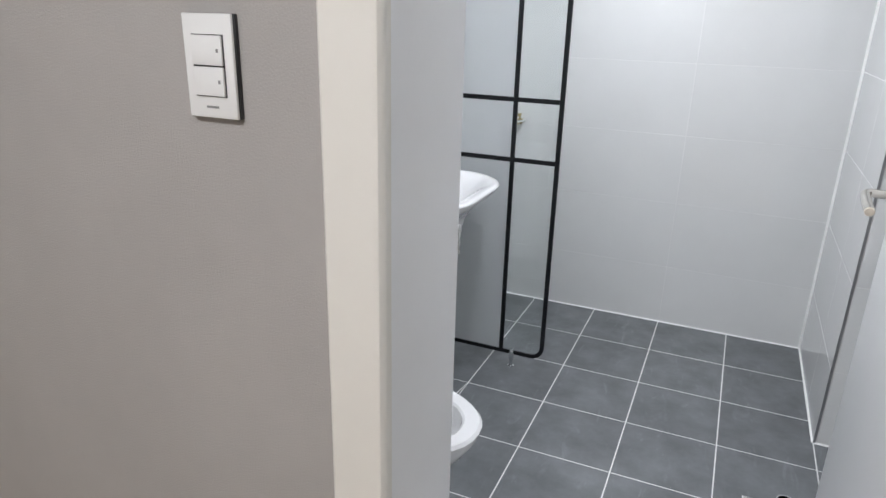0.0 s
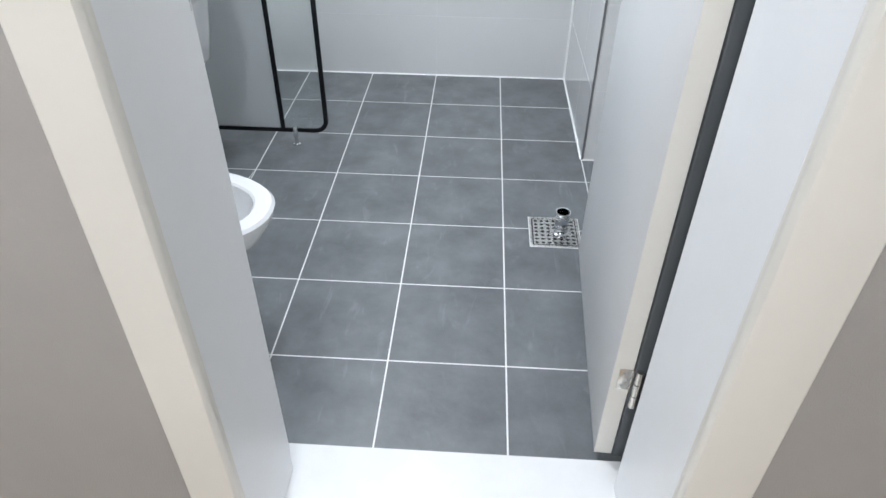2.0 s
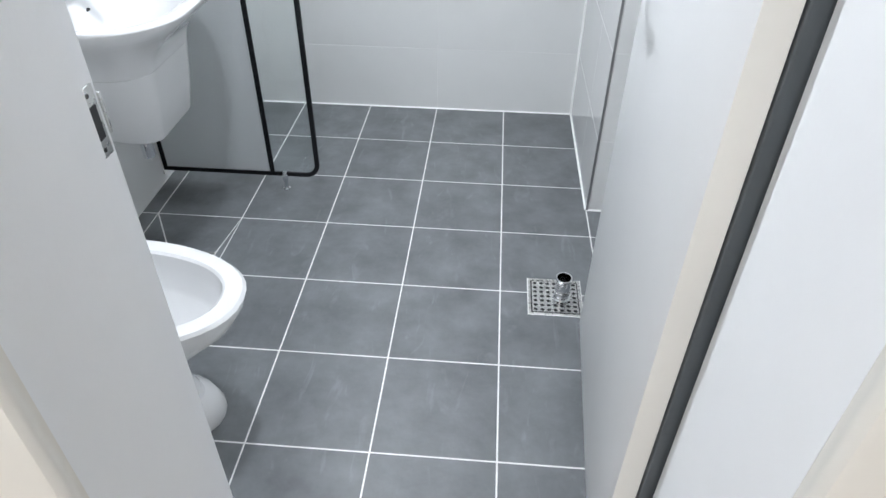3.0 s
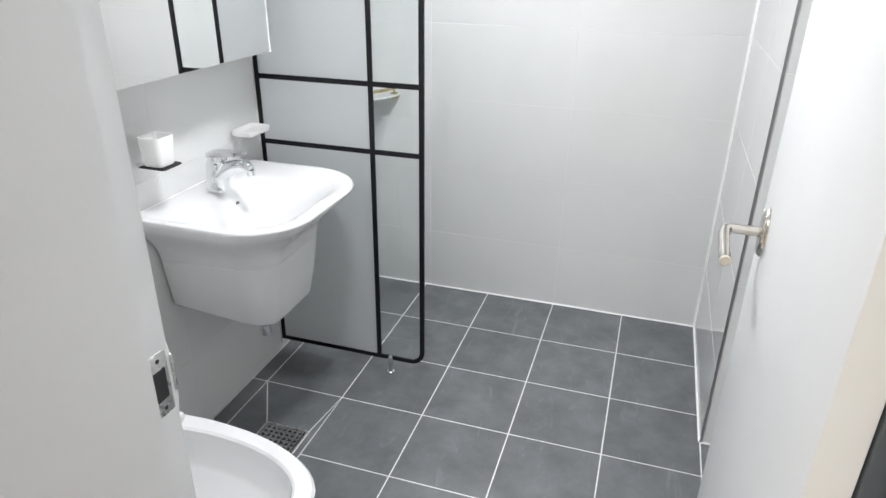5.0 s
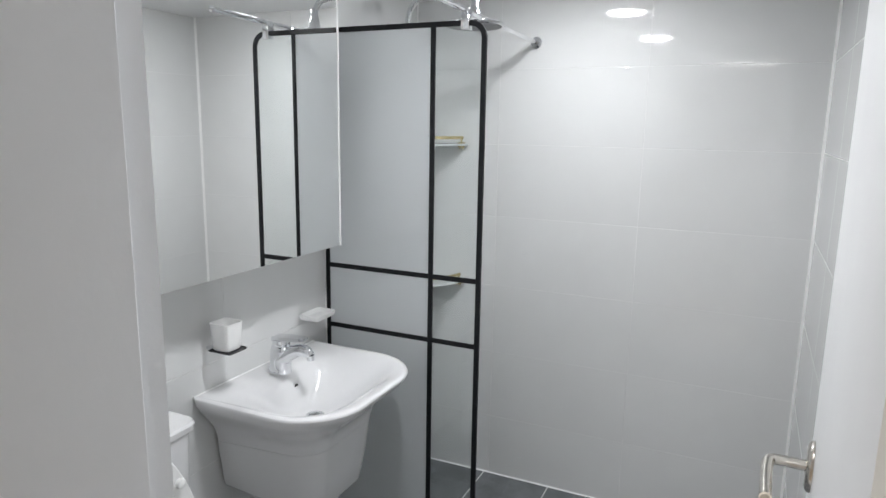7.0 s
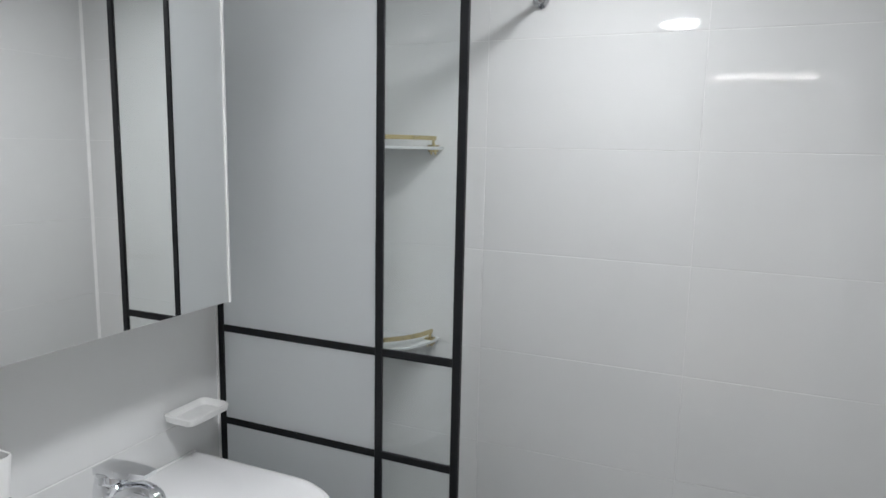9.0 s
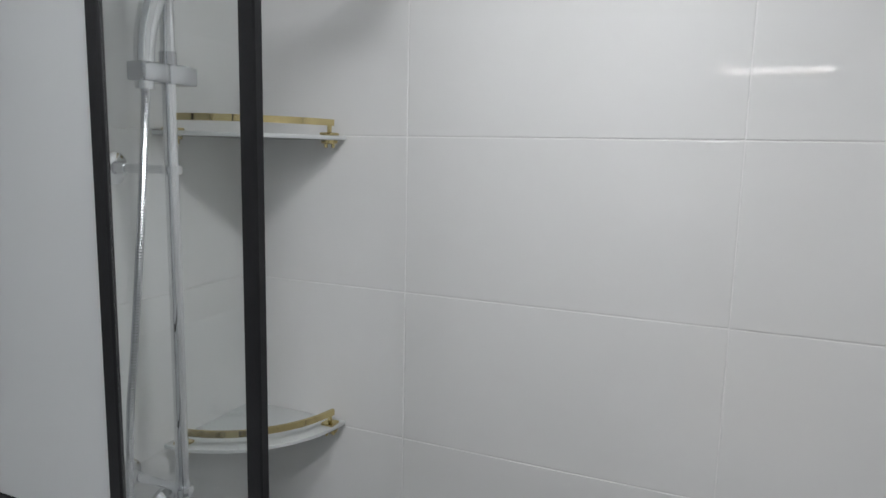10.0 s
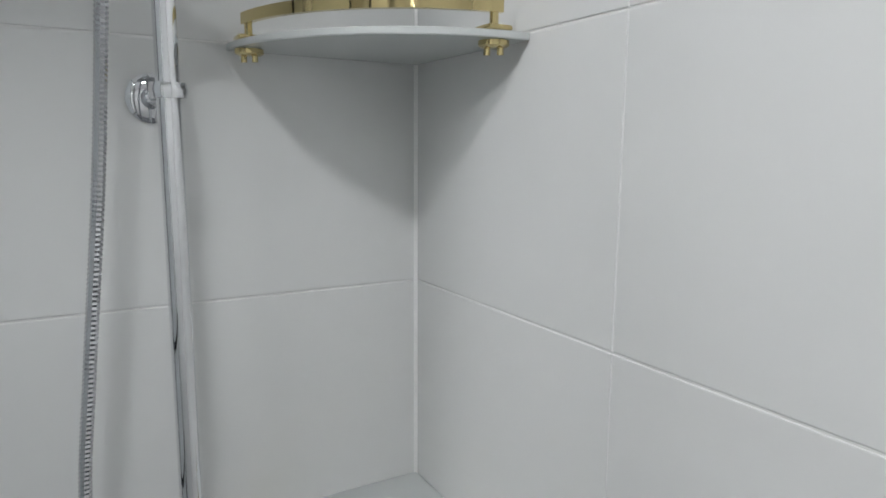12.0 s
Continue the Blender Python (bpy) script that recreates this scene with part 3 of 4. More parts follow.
# ---- soap dish and tumbler ----
dish = thing("soap_dish", (XL, -0.49, 0.905), "frosted white soap dish on a wall bracket", "soap dish")


def dish_ring(z, g):
    return rounded(XL + 0.010 + g, -1.472 - g, -0.566 + g, -0.449 - g, z, 0.012, 0.014, 5)


part("tray", loft([dish_ring(0.899, 0.010), dish_ring(0.904, 0.002), dish_ring(0.917, 0.0), dish_ring(0.919, 0.003), dish_ring(0.917, 0.006), dish_ring(0.907, 0.012)]), M_PLASTIC, dish)
part("bracket", box(XL + 0.0005, XL + 0.05, -0.530, -0.468, 0.890, 0.8985, 0.002), M_CHROME, dish)
cupholder = thing("tumbler_holder", (XL, -0.959, 0.922), "thin dark metal tumbler holder on the wall", "holder")
loop = [Vector(p) for p in rounded(XL + 0.034, -1.450, -0.992, -0.922, 0.9305, 0.006, 0.010, 6)]
part("wire", tube(loop, 0.0022, 8, closed=True), M_DARK, cupholder)
part("base", box(XL + 0.031, -1.451, -0.993, -0.923, 0.9285, 0.9308, 0.0008), M_DARK, cupholder)
part("mount", box(XL + 0.0005, XL + 0.034, -0.968, -0.950, 0.922, 0.9305, 0.002), M_CHROME, cupholder)
cup = thing("tumbler", (-1.483, -0.959, 0.9315), "square white tumbler with rounded corners", "tumbler")


def cup_ring(z, h):
    return rounded(-1.490 - h, -1.490 + h, -0.959 - h, -0.959 + h, z, h * 0.4, h * 0.4, 5)


part("shell", loft([cup_ring(0.932, 0.026), cup_ring(0.935, 0.0285), cup_ring(1.008, 0.0345), cup_ring(1.01, 0.0335), cup_ring(1.009, 0.0315), cup_ring(0.94, 0.0265)]), M_PLASTIC, cup)

# ---- mirror cabinet ----
CX, CY0, CY1, CZ0, CZ1 = -1.408, -1.50, -0.516, 1.162, 1.985
cab = thing("mirror_cabinet", (XL, (CY0 + CY1) / 2, CZ0), "white wall cabinet with a full mirrored front", "cabinet")
part("body", box(XL + 0.0005, CX - 0.022, CY0, CY1, CZ0, CZ1, 0.001), M_PLASTIC, cab)
cdoor = part("door", box(CX - 0.0205, CX - 0.005, CY0, CY1 + 0.0005, CZ0 - 0.002, CZ1, 0.001), M_PLASTIC, cab)
part("mirror", box(CX - 0.0045, CX, CY0 + 0.002, CY1 - 0.002, CZ0, CZ1 - 0.002, 0.0008, 1), M_MIRROR, cdoor, "silvered mirror front", False)

part("edge_strip", box(CX - 0.001, CX + 0.0022, CY1 - 0.005, CY1 + 0.001, CZ0 - 0.001, CZ1, 0.0005, 1), M_PLASTIC, cdoor, "thin metal edge strip", False)

# ---- toilet ----
TY, TK = -1.425, -1.385
toilet = thing("toilet", (-1.2, TY, 0), "white ceramic toilet with raised seat and lid", "toilet")


def egg(z, x0, x1, half, n=40, power=2.3):
    out = []
    a, xc = (x1 - x0) / 2, (x0 + x1) / 2
    for k in range(n):
        t = k * math.tau / n
        c, s = math.cos(t), math.sin(t)
        ex = math.copysign(abs(c) ** (2 / power), c)
        ey = math.copysign(abs(s) ** (2 / power), s)
        out.append((xc + a * ex, TY + half * ey * (1 - 0.10 * ex), z))
    return out


part("bowl", loft([egg(0.001, -1.46, -0.985, 0.115), egg(0.02, -1.46, -0.985, 0.115), egg(0.045, -1.455, -1.005, 0.105), egg(0.12, -1.45, -1.045, 0.095),
                   egg(0.19, -1.46, -1.035, 0.105), egg(0.26, -1.47, -0.965, 0.135), egg(0.33, -1.475, -0.890, 0.166), egg(0.375, -1.475, -0.861, 0.178),
                   egg(0.395, -1.475, -0.856, 0.181), egg(0.402, -1.47, -0.863, 0.176), egg(0.402, -1.40, -0.900, 0.141), egg(0.397, -1.392, -0.906, 0.135), egg(0.37, -1.388, -0.912, 0.130),
                   egg(0.315, -1.375, -0.930, 0.120), egg(0.306, -1.365, -0.942, 0.112), egg(0.27, -1.33, -1.02, 0.075), egg(0.235, -1.30, -1.12, 0.04)]), M_CERAMIC, toilet)
part("foot_bulge", loft([egg(0.001, -1.30, -0.972, 0.105, 24), egg(0.02, -1.30, -0.972, 0.105, 24), egg(0.055, -1.30, -0.985, 0.09, 24), egg(0.075, -1.30, -1.01, 0.07, 24)]), M_CERAMIC, toilet)
part("tank", loft([rounded(XL + 0.003, -1.415, TK - 0.20, TK + 0.20, 0.40, 0.02, 0.04, 6), rounded(XL + 0.002, -1.408, TK - 0.21, TK + 0.21, 0.60, 0.02, 0.04, 6), rounded(XL + 0.002, -1.402, TK - 0.217, TK + 0.217, 0.806, 0.02, 0.04, 6)]), M_CERAMIC, toilet)
part("tank_lid", loft([rounded(XL + 0.001, -1.397, TK - 0.224, TK + 0.224, 0.807, 0.015, 0.035, 6), rounded(XL + 0.001, -1.395, TK - 0.226, TK + 0.226, 0.822, 0.015, 0.035, 6), rounded(XL + 0.003, -1.399, TK - 0.222, TK + 0.222, 0.829, 0.015, 0.035, 6)]), M_CERAMIC, toilet)


def upright(x, thick, half, z0, z1, hole=0.0, lean=0.11):
    """A seat or lid standing up: straight at the hinge, narrowing to a round top, leaning back."""
    def loop(xx, g):
        w, lo, hi = half - g, z0 + g * 1.2, z1 - g
        pts = []
        for k in range(33):
            a = math.pi * k / 32
            c, u = math.cos(a), math.sin(a) ** 0.91
            z = lo + (hi - lo) * u
            ease = math.sin(min(1.0, (z - lo) / (0.42 * (hi - lo))) * math.pi / 2)
            pts.append((xx - lean * (z - z0), TY + w * c * (0.80 + 0.22 * ease), z))
        for k in (0.6, 0.2, -0.2, -0.6):
            pts.append((xx - lean * (lo - z0), TY - 0.8 * w * k, lo))
        return pts
    rings = [loop(x, 0.006), loop(x + 0.004, 0), loop(x + thick - 0.004, 0), loop(x + thick, 0.006)]
    if hole:
        rings += [loop(x + thick, hole), loop(x, hole)]
        rings.append(rings[0])
        bm = loft(rings, (False, False))
        bmesh.ops.remove_doubles(bm, verts=bm.verts, dist=1e-6)
        return bm
    return loft(rings)


part("lid", upright(-1.314, 0.016, 0.185, 0.412, 0.900), M_PLASTIC, toilet)
seat = part("seat", upright(-1.292, 0.018, 0.183, 0.412, 0.886, 0.05), M_PLASTIC, toilet)
for d in (-0.10, 0.10):
    part("bumper", turned([(0.0, 0.0), (0.012, 0.0), (0.011, 0.009), (0.007, 0.012), (0.0, 0.013)], (-1.305, TY + d * 1.08, 0.76), "x", caps=(False, False), sides=16), M_PLASTIC, seat)
for d in (-0.115, 0.115):
    part("seat_hinge", box(-1.352, -1.272, TY + d - 0.045, TY + d + 0.045, 0.4025, 0.426, 0.006), M_PLASTIC, toilet)

# ---- corner shelves ----


def corner_shelf(z):
    t = thing("corner_shelf", (XL, YF, z), "frosted glass corner shelf with polished gold rail", "shelf", "corner shelves")
    r = 0.247

    def arc(rad, n=24, a0=0, a1=90):
        return [(XL + rad * math.cos(radians(a0 + (a1 - a0) * k / n)), YF - rad * math.sin(radians(a0 + (a1 - a0) * k / n))) for k in range(n + 1)]
    o = [(XL + 0.001, YF - 0.001)] + [(max(x, XL + 0.001), min(y, YF - 0.001)) for x, y in arc(r)]
    oi = [(XL + 0.0015, YF - 0.0015)] + [(max(x, XL + 0.0015), min(y, YF - 0.0015)) for x, y in arc(r - 0.0012)]
    part("plate", loft([[(x, y, z) for x, y in oi], [(x, y, z + 0.001) for x, y in o], [(x, y, z + 0.007) for x, y in o], [(x, y, z + 0.008) for x, y in oi]]), M_SHELF, t)
    rail = [Vector((x, y, z + 0.033)) for x, y in arc(r - 0.014, 28, 6, 84)]
    part("rail", tube(rail, 0, flat=(0.0035, 0.0062)), M_GOLD, t, "polished gold rail")
    for a in (8, 82):
        x, y = XL + (r - 0.016) * math.cos(radians(a)), YF - (r - 0.016) * math.sin(radians(a))
        clip = part("clip", box(x - 0.014, x + 0.014, y - 0.014, y + 0.014, z + 0.0085, z + 0.014, 0.002), M_GOLD, t, "gold shelf clip")
        part("post", tube([(x, y, z + 0.013), (x, y, z + 0.032)], 0.0045, 10), M_GOLD, clip)
        part("under_clip", turned([(0.0, -0.001), (0.016, -0.001), (0.016, -0.006), (0.012, -0.008), (0.0, -0.008)], (x, y, z), caps=(False, False), sides=18), M_GOLD, clip)
        for d in (-0.007, 0.007):
            part("screw", tube([(x + d * 0.7, y + d * 0.7, z - 0.007), (x + d * 0.7, y + d * 0.7, z - 0.015)], 0.0034, 10), M_GOLD, clip)


M_SHELF = frosted_glass("white_frosted_glass", (0.88, 0.92, 0.91), (0.86, 0.885, 0.88), 0.60, 0.12)
corner_shelf(1.467)
corner_shelf(0.881)

# ---- shower set ----
RX, RY = -1.432, -0.019
shower = thing("shower_set", (XL, RY, 0.74), "chrome shower rail with hand shower and overhead shower", "shower")
OX, OY, OZ = -1.089, -0.192, 1.880       # overhead shower
riser = smooth_path([(RX, RY, 1.86), (RX + 0.002, RY - 0.001, 1.93), (RX + 0.028, RY - 0.014, 1.982), (RX + 0.095, RY - 0.05, 2.008), (OX - 0.085, OY + 0.043, 2.006), (OX - 0.022, OY + 0.011, 1.990), (OX, OY, 1.952)], 6)
part("rail", tube([Vector((RX, RY, 0.80)), *riser], 0.0108, 16), M_CHROME, shower)
head = part("overhead_shower", turned([(0.0, 0.012), (0.020, 0.012), (0.030, 0.008), (0.096, 0.004), (0.10, 0.0), (0.10, -0.006), (0.097, -0.009), (0.0, -0.009)], (OX, OY, OZ), caps=(False, False), sides=40), M_CHROME, shower)
part("neck", turned([(0.0, 0.082), (0.012, 0.082), (0.0145, 0.075), (0.0135, 0.060), (0.016, 0.050), (0.020, 0.036), (0.022, 0.022), (0.024, 0.0125), (0.0, 0.0125)], (OX, OY, OZ), caps=(False, False), sides=24), M_CHROME, head)
part("nozzle_plate", turned([(0.0, -0.0092), (0.090, -0.0092), (0.089, -0.0108), (0.0, -0.0112)], (OX, OY, OZ), caps=(False, False), sides=40), M_GREYPRINT, head, "grey nozzle plate")
for z in (1.410, 0.868):
    br = part("wall_bracket", turned([(0.0, 0.0005), (0.027, 0.0005), (0.027, 0.003), (0.023, 0.006), (0.012, 0.008), (0.010, 0.012), (0.009, 0.03), (0.0, 0.03)], (XL, RY, z), "x", caps=(False, False)), M_CHROME, shower)
    part("arm", tube([(XL + 0.025, RY, z), (RX - 0.008, RY, z)], lambda t: 0.008 - 0.0015 * t, 12), M_CHROME, br)
    part("ring", turned([(0.0112, -0.007), (0.016, -0.007), (0.0175, 0), (0.016, 0.007), (0.0112, 0.007)], (RX, RY, z), caps=(False, False), sides=24), M_CHROME, br)
SZ = 1.557
slider = part("slider", box(RX - 0.018, RX + 0.018, RY - 0.015, RY + 0.044, SZ - 0.0142, SZ + 0.0142, 0.0032, 3), M_CHROME_SATIN, shower)
part("knob", turned([(0.0, 0.0), (0.013, 0.0), (0.013, 0.0025), (0.011, 0.0035), (0.0, 0.0035)], (RX, RY + 0.028, SZ + 0.0140), caps=(False, False), sides=20), M_CHROME, slider)
ribs = [(0.0109, 0.0145)]
for k in range(6):
    ribs += [(0.0136, 0.0150 + 0.0034 * k), (0.0136, 0.0168 + 0.0034 * k), (0.0122, 0.0170 + 0.0034 * k), (0.0122, 0.0182 + 0.0034 * k)]
part("collar", turned([*ribs, (0.0109, 0.0356)], (RX, RY, SZ), caps=(False, False), sides=20), M_CHROME_SATIN, slider, "ribbed collar")
hx, hyy = RX + 0.002, RY - 0.049
part("holder", box(hx - 0.019, hx + 0.018, hyy - 0.017, hyy + 0.0335, SZ - 0.0146, SZ + 0.0138, 0.0045, 3), M_CHROME_SATIN, slider)
hand = part("hand_shower", tube(smooth_path([(hx, hyy, SZ - 0.026), (hx + 0.001, hyy, SZ + 0.02), (hx + 0.006, hyy + 0.003, SZ + 0.07), (hx + 0.022, hyy + 0.012, SZ + 0.125), (hx + 0.050, hyy + 0.024, SZ + 0.160)], 6), lambda t: 0.0135 + 0.005 * t, 18), M_CHROME, shower)
bm = turned([(0.0, 0.030), (0.022, 0.027), (0.040, 0.014), (0.047, 0.0), (0.045, -0.007), (0.0, -0.010)], (0, 0, 0), caps=(False, False), sides=30)
bmesh.ops.transform(bm, matrix=Matrix.Translation((hx + 0.062, hyy + 0.030, SZ + 0.166)) @ Matrix.Rotation(radians(-55), 4, "Y"), verts=bm.verts)
spray = part("spray_head", bm, M_CHROME, hand)
bm = turned([(0.0, -0.0102), (0.040, -0.0102), (0.039, -0.0125), (0.0, -0.0135)], (0, 0, 0), caps=(False, False), sides=30)
bmesh.ops.transform(bm, matrix=Matrix.Translation((hx + 0.062, hyy + 0.030, SZ + 0.166)) @ Matrix.Rotation(radians(-55), 4, "Y"), verts=bm.verts)
part("spray_face", bm, M_GREYPRINT, hand, "grey spray face")


def even(points, step):
    """The same path in equal steps."""
    out, left = [points[0]], step
    for a, b in zip(points, points[1:]):
        d = (b - a).length
        while left <= d:
            out.append(a.lerp(b, left / d))
            left += step
        left -= d
    return out


hose_pts = even(smooth_path([(hx, hyy, SZ - 0.02), (hx, hyy - 0.001, 1.50), (hx - 0.004, -0.082, 1.33), (hx - 0.006, -0.102, 1.14), (hx - 0.010, -0.113, 1.02), (hx - 0.014, -0.118, 0.82), (hx - 0.016, -0.110, 0.55), (hx - 0.02, -0.07, 0.47), (hx - 0.03, -0.03, 0.56), (hx - 0.045, RY, 0.742)], 40), 0.0023)
part("hose", tube(hose_pts, lambda t: 0.0060 + (0.0005 if round(t * (len(hose_pts) - 1)) % 2 else -0.0005), 9), M_CHROME_SATIN, shower, "ribbed chrome hose")
MZ = 0.775
mixer = part("mixer", tube([(-1.487, RY - 0.085, MZ), (-1.487, RY - 0.08, MZ), (-1.487, RY + 0.08, MZ), (-1.487, RY + 0.085, MZ)], lambda t: 0.024 if 0.1 < t < 0.9 else 0.019, 20), M_CHROME, shower)
for d in (-0.072, 0.072):
    part("escutcheon", turned([(0.0, 0.0005), (0.032, 0.0005), (0.031, 0.008), (0.018, 0.016), (0.017, 0.06), (0.0, 0.06)], (XL, RY + d, MZ), "x", caps=(False, False)), M_CHROME, mixer)
part("lever", tube(smooth_path([(-1.482, RY + 0.02, MZ + 0.005), (-1.44, RY + 0.04, MZ + 0.012), (-1.405, RY + 0.075, MZ + 0.022), (-1.395, RY + 0.098, MZ + 0.028)], 5), lambda t: 0.014 - 0.004 * t, 14), M_CHROME, mixer)
part("diverter", turned([(0.0, 0.0), (0.016, 0.0), (0.018, 0.01), (0.013, 0.028), (0.0, 0.03)], (-1.467, RY - 0.01, MZ + 0.055), "x", caps=(False, False)), M_CHROME, mixer)
part("rail_foot", tube(smooth_path([(-1.487, RY, MZ + 0.015), (-1.474, RY, MZ + 0.05), (RX - 0.012, RY, MZ + 0.075), (RX, RY, MZ + 0.105)], 5), 0.0125, 14), M_CHROME, mixer)

# ---- floor drains ----


def drain_plate(x, y, half, label, cells=7):
    t = thing("floor_drain", (x, y, 0), label, "floor drain")
    o = half
    bm = bmesh.new()
    add_box(bm, x - o, x + o, y - o, y - o + 0.007, -0.002, 0.003, 0.001, 1)
    add_box(bm, x - o, x + o, y + o - 0.007, y + o, -0.002, 0.003, 0.001, 1)
    add_box(bm, x - o, x - o + 0.007, y - o + 0.0072, y + o - 0.0072, -0.002, 0.003, 0.001, 1)
    add_box(bm, x + o - 0.007, x + o, y - o + 0.0072, y + o - 0.0072, -0.002, 0.003, 0.001, 1)
    part("rim", bm, M_STEEL, t)
    h = half - 0.011
    bm = bmesh.new()
    s = 2 * h / cells
    for i in range(cells):
        for j in range(cells):
            cx, cy = x - h + (i + 0.5) * s, y - h + (j + 0.5) * s
            q = s / 2
            outer = [(q, 0), (q, q), (0, q), (-q, q), (-q, 0), (-q, -q), (0, -q), (q, -q)]
            ring = [bm.verts.new((cx + a, cy + b, 0.002)) for a, b in outer]
            hole = [bm.verts.new((cx + 0.34 * s * math.cos(k * math.tau / 8), cy + 0.34 * s * math.sin(k * math.tau / 8), 0.002)) for k in range(8)]
            low = [bm.verts.new((v.co.x, v.co.y, 0.0)) for v in hole]
            for k in range(8):
                m = (k + 1) % 8
                bm.faces.new((ring[k], ring[m], hole[m], hole[k]))
                bm.faces.new((hole[k], hole[m], low[m], low[k]))
    part("grate", bm, M_STEEL, t, "perforated steel grate", False)
    part("pit", box(x - half + 0.0075, x + half - 0.0075, y - half + 0.0075, y + half - 0.0075, -0.0034, -0.0002), M_DARK, t, smooth=False)
    return t


D1X, D1Y = -0.136, -0.914
drain_plate(D1X, D1Y, 0.079, "square perforated steel floor drain near the door")
D2X, D2Y = -1.302, -0.876
drain_plate(D2X, D2Y, 0.078, "square perforated steel floor drain beside the toilet")
stub = thing("drain_pipe", (D1X + 0.02, D1Y, 0.003), "short chrome pipe standing on the floor drain", "pipe")
part("tube", turned([(0.021, 0.003), (0.026, 0.003), (0.026, 0.010), (0.0215, 0.014), (0.0215, 0.022), (0.0235, 0.026), (0.0215, 0.031), (0.0215, 0.040), (0.0235, 0.044), (0.022, 0.049), (0.0225, 0.080), (0.0245, 0.084), (0.0235, 0.087), (0.0205, 0.086), (0.0195, 0.075), (0.018, 0.02)], (D1X + 0.018, D1Y - 0.008, 0.0), caps=(False, False), sides=24), M_CHROME, stub)

# ---- switch in the hall ----
SX, SZW = -0.962, 1.279
sw = thing("light_switch", (SX, YH, SZW), "white two-gang light switch on taupe wallpaper", "switch")
part("back_box", box(SX - 0.0345, SX + 0.0358, YH - 0.006, YH - 0.0003, SZW - 0.0575, SZW + 0.057, 0.001), M_DARK, sw)
part("plate", box(SX - 0.035, SX + 0.0345, YH - 0.011, YH - 0.0062, SZW - 0.057, SZW + 0.057, 0.0015), M_PLASTIC, sw)
part("recess", box(SX - 0.0225, SX + 0.0225, YH - 0.0115, YH - 0.0105, SZW - 0.033, SZW + 0.035), M_DARK, sw, smooth=False)
for z0, z1 in ((SZW + 0.0018, SZW + 0.034), (SZW - 0.032, SZW)):
    k = part("rocker", box(SX - 0.0217, SX + 0.0212, YH - 0.0145, YH - 0.0112, z0, z1, 0.001), M_PLASTIC, sw)
    part("mark", box(SX + 0.014, SX + 0.017, YH - 0.0148, YH - 0.0144, (z0 + z1) / 2 - 0.002, (z0 + z1) / 2 + 0.002), M_GREYPRINT, k, smooth=False)
part("maker_mark", box(SX - 0.009, SX + 0.009, YH - 0.0113, YH - 0.0109, SZW - 0.046, SZW - 0.0435), M_GREYPRINT, sw, smooth=False)

# ---- tiles: one mesh for each size, shared by alike pieces ----
TILES = {}


def tile_mesh(w, h, d, bevel, mat, name):
    key = (round(w, 4), round(h, 4), name)
    if key not in TILES:
        bm = bmesh.new()
        a, b = w / 2, h / 2
        rings = []
        for inset, depth in ((0, d), (0, 0.75 * bevel), (0.55 * bevel, 0.28 * bevel), (1.4 * bevel, 0.07 * bevel), (2.2 * bevel, 0)):
            p, q = a - inset, b - inset
            rings.append([bm.verts.new((x, y, -depth)) for x, y in ((-p, -q), (p, -q), (p, q), (-p, q))])
        for lo, hi in zip(rings, rings[1:]):
            for i in range(4):
                j = (i + 1) % 4
                bm.faces.new((lo[i], lo[j], hi[j], hi[i]))
        top = rings[-1]
        bm.faces.new(top)
        me = bpy.data.meshes.new(name)
        bm.to_mesh(me)
        bm.free()
        me.materials.append(mat)
        TILES[key] = me
    return TILES[key]


def lay(parent, basis, us, vs, gap, depth, bevel, mat, skip=None, tilt=0.0, name="tile"):
    """Tiles between the lines us and vs of a plane: basis takes (u, v, out) to the world."""
    inv = world_at(parent).inverted()
    for u0, u1 in zip(us, us[1:]):
        for v0, v1 in zip(vs, vs[1:]):
            if skip and skip((u0 + u1) / 2, (v0 + v1) / 2):
                continue
            if u1 - u0 < 0.012 or v1 - v0 < 0.012:
                continue
            me = tile_mesh(u1 - u0 - gap, v1 - v0 - gap, depth, bevel, mat, name)
            ob = new(name, me)
            ob.parent = parent
            ob.matrix_parent_inverse = inv
            wob = Matrix.Rotation(random.uniform(-tilt, tilt), 4, "X") @ Matrix.Rotation(random.uniform(-tilt, tilt), 4, "Y")
            ob.matrix_basis = basis @ Matrix.Translation(((u0 + u1) / 2, (v0 + v1) / 2, random.uniform(-0.0002, 0.0002))) @ wob


def plane(origin, u, v):
    u, v = Vector(u), Vector(v)
    w = u.cross(v)
    m = Matrix((u, v, w)).transposed().to_4x4()
    m.translation = origin
    return m


ROWS = [0.0, *[ZT + PITCH * k for k in range(6)], ZC]
GAP = 0.0022
lay(wall_far, plane((0, YF, 0), (1, 0, 0), (0, 0, 1)), [XL, -1.179, -0.597, 0.0], ROWS, GAP, 0.004, 0.0008, M_TILE, tilt=0.0012)
lay(wall_left, plane((XL, 0, 0), (0, 1, 0), (0, 0, 1)), [YD, -1.492, -0.892, -0.292, YF], ROWS, GAP, 0.004, 0.0008, M_TILE, tilt=0.0012)
lay(wall_right, plane((XR, 0, 0), (0, -1, 0), (0, 0, 1)), [-YF, 0.155, -YJOG - 0.001], ROWS, GAP, 0.004, 0.0008, M_TILE, tilt=0.0012)
lay(wall_right, plane((0, YJOG, 0), (1, 0, 0), (0, 0, 1)), [0.0075, XREC], ROWS, GAP, 0.004, 0.0008, M_TILE)
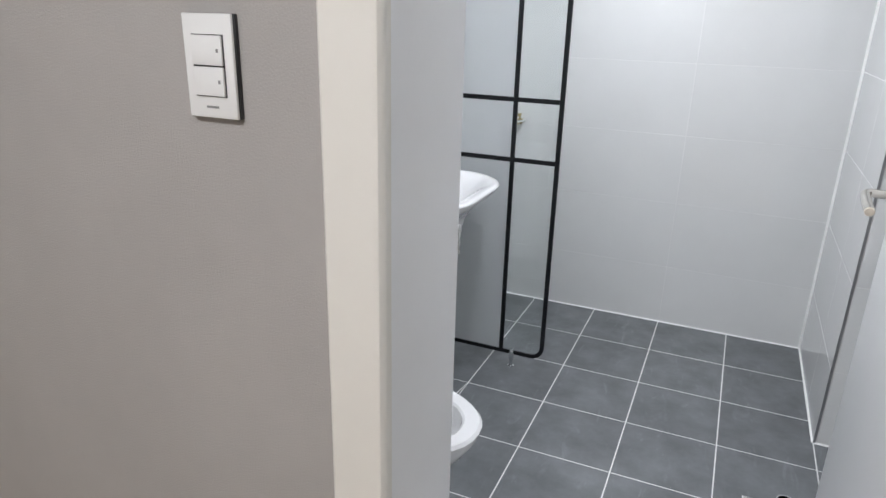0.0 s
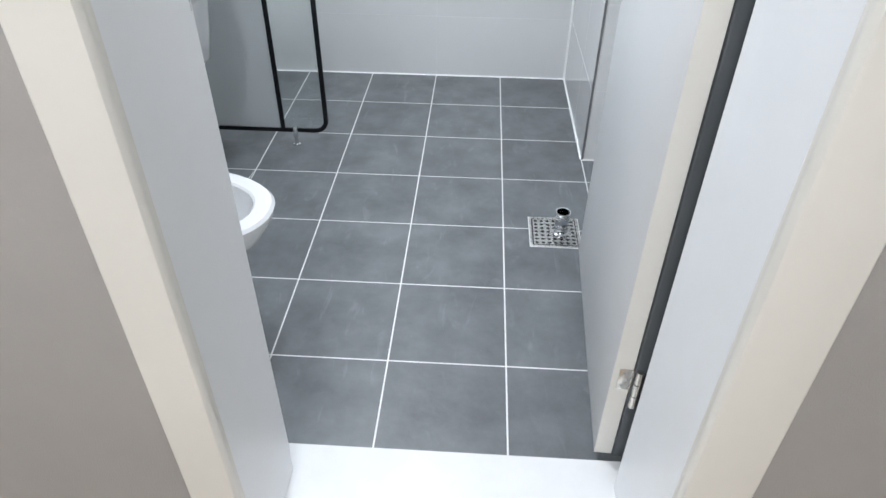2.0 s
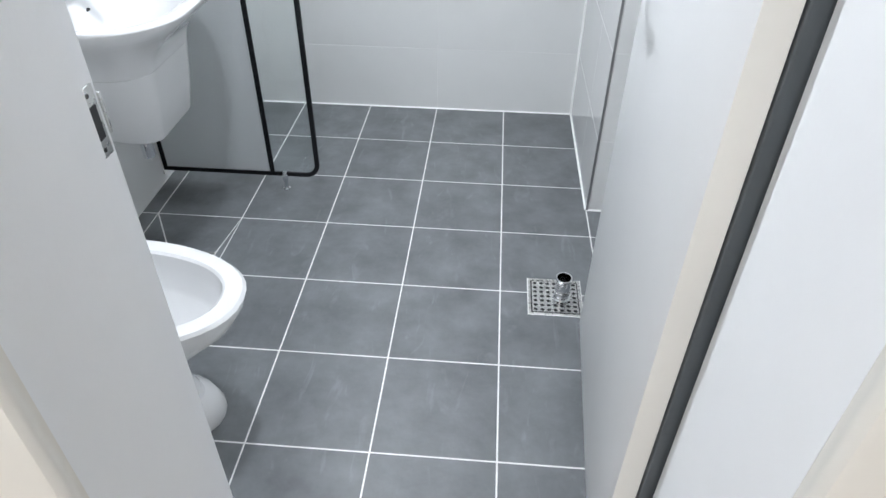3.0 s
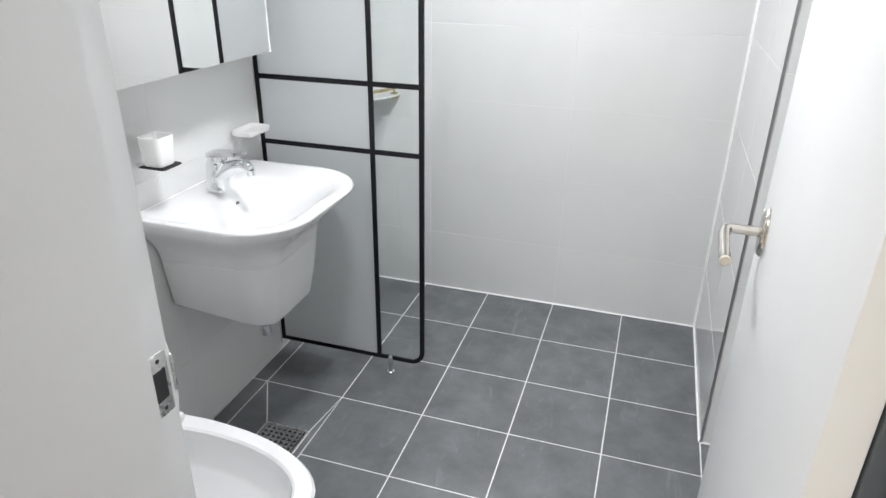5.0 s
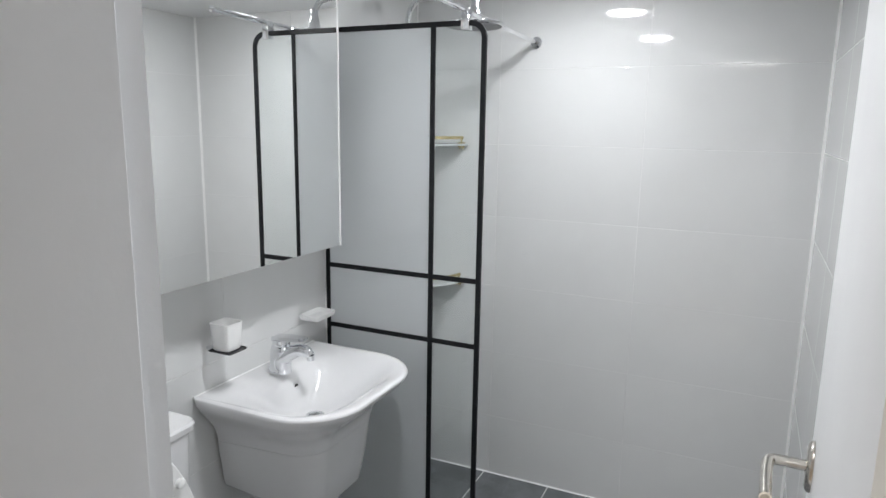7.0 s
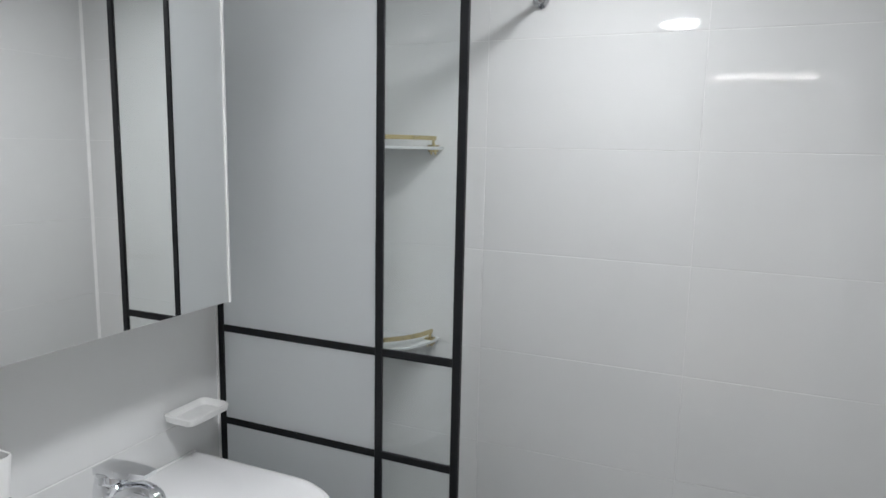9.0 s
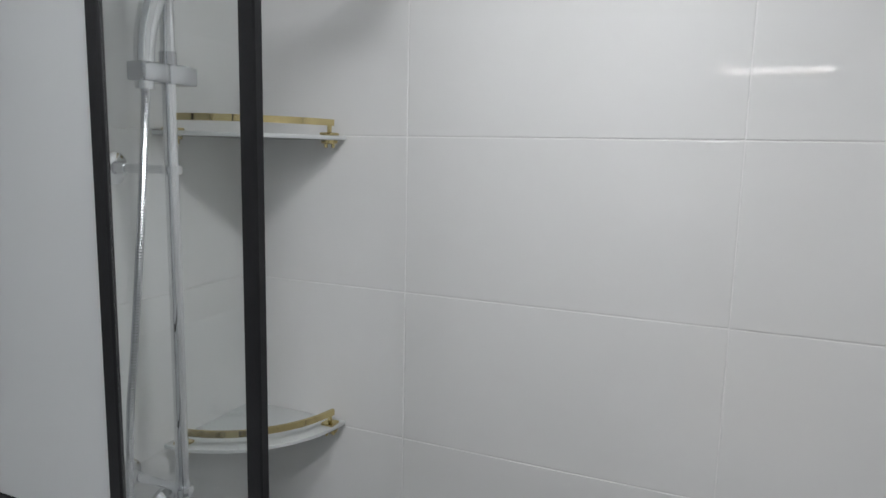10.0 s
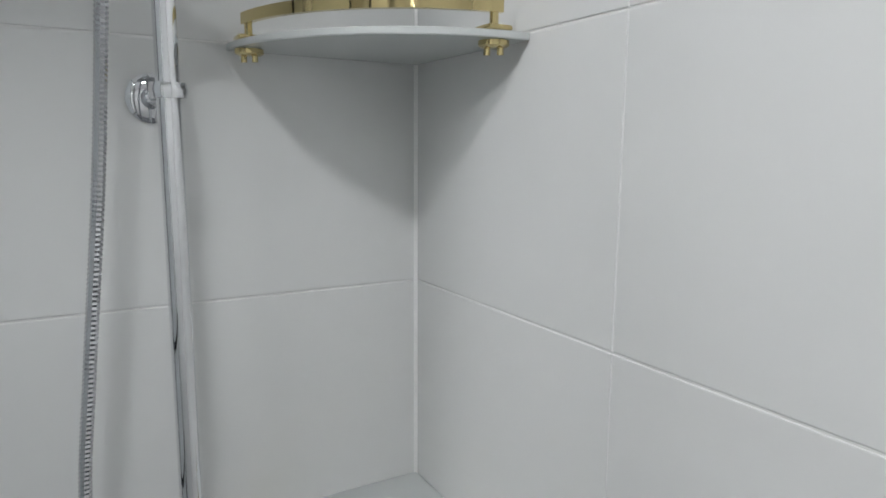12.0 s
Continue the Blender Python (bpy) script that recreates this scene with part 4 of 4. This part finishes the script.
lay(wall_right, plane((XREC, 0, 0), (0, -1, 0), (0, 0, 1)), [-YJOG, 1.045, 1.645, -YD], ROWS, GAP, 0.004, 0.0008, M_TILE, tilt=0.0012)
lay(wall_door, plane((0, YD, 0), (-1, 0, 0), (0, 0, 1)), [-XREC, 0.02], ROWS, GAP, 0.004, 0.0008, M_TILE)
lay(wall_door, plane((0, YD, 0), (-1, 0, 0), (0, 0, 1)), [-DL + 0.03, 1.2, -XL], ROWS, GAP, 0.004, 0.0008, M_TILE)

floor_u = [XL, -1.5, -1.2, -0.9, -0.6, -0.3, 0.0]
floor_v = [YD, -1.5, -1.2, -0.9, -0.6, -0.3, 0.0, YF]
def near(u, v):
    return (abs(u + 1.35) < 0.1 and -1.2 < v < -0.6) or (u > -0.3 and -1.2 < v < -0.6)


lay(floor, Matrix.Identity(4), floor_u, floor_v, 0.0043, 0.0036, 0.0005, M_FLOOR, near, 0.0006)
lay(floor, Matrix.Identity(4), [0.0, XREC], [YD, -1.5, -1.2, -0.9, -0.6, YJOG], 0.0043, 0.0036, 0.0005, M_FLOOR, None, 0.0006)


def cut_tile(points):
    """A floor tile cut to a shape, with its joint drawn in round it."""
    c = sum((Vector((*p, 0)) for p in points), Vector()) / len(points)
    n = len(points)
    inner = []
    for i in range(n):
        p, a, b = Vector(points[i]), Vector(points[i - 1]), Vector(points[(i + 1) % n])
        d0, d1 = (p - a).normalized(), (b - p).normalized()
        n0, n1 = Vector((-d0.y, d0.x)), Vector((-d1.y, d1.x))
        m = (n0 + n1).normalized()
        inner.append(p + m * 0.00215 / max(0.3, m.dot(n0)))
    bm = loft([[(p.x, p.y, -0.0036) for p in inner], [(p.x, p.y, 0.0) for p in inner]])
    return part("tile", bm, M_FLOOR, floor, smooth=False)


def round_drain(x0, x1, y0, y1, cx, cy, h):
    a, b, c, d = (x0, y0), (x1, y0), (x1, y1), (x0, y1)
    e, f, g, k = (cx - h, cy - h), (cx + h, cy - h), (cx + h, cy + h), (cx - h, cy + h)
    for quad in ((a, b, f, e), (b, c, g, f), (c, d, k, g), (d, a, e, k)):
        cut_tile(quad)


round_drain(-1.5, -1.2, -0.98, -0.6, D2X, D2Y, 0.079)
cut_tile([(-1.5, -1.2), (-1.2, -1.2), (-1.2, -0.98), (-1.5, -0.98)])
h = 0.080
cut_tile([(-0.3, -0.9), (D1X - h, -0.9), (D1X - h, D1Y + h), (D1X + h, D1Y + h), (D1X + h, -0.9), (0.0, -0.9), (0.0, -0.6), (-0.3, -0.6)])
cut_tile([(-0.3, -1.2), (0.0, -1.2), (0.0, -0.9), (D1X + h, -0.9), (D1X + h, D1Y - h), (D1X - h, D1Y - h), (D1X - h, -0.9), (-0.3, -0.9)])
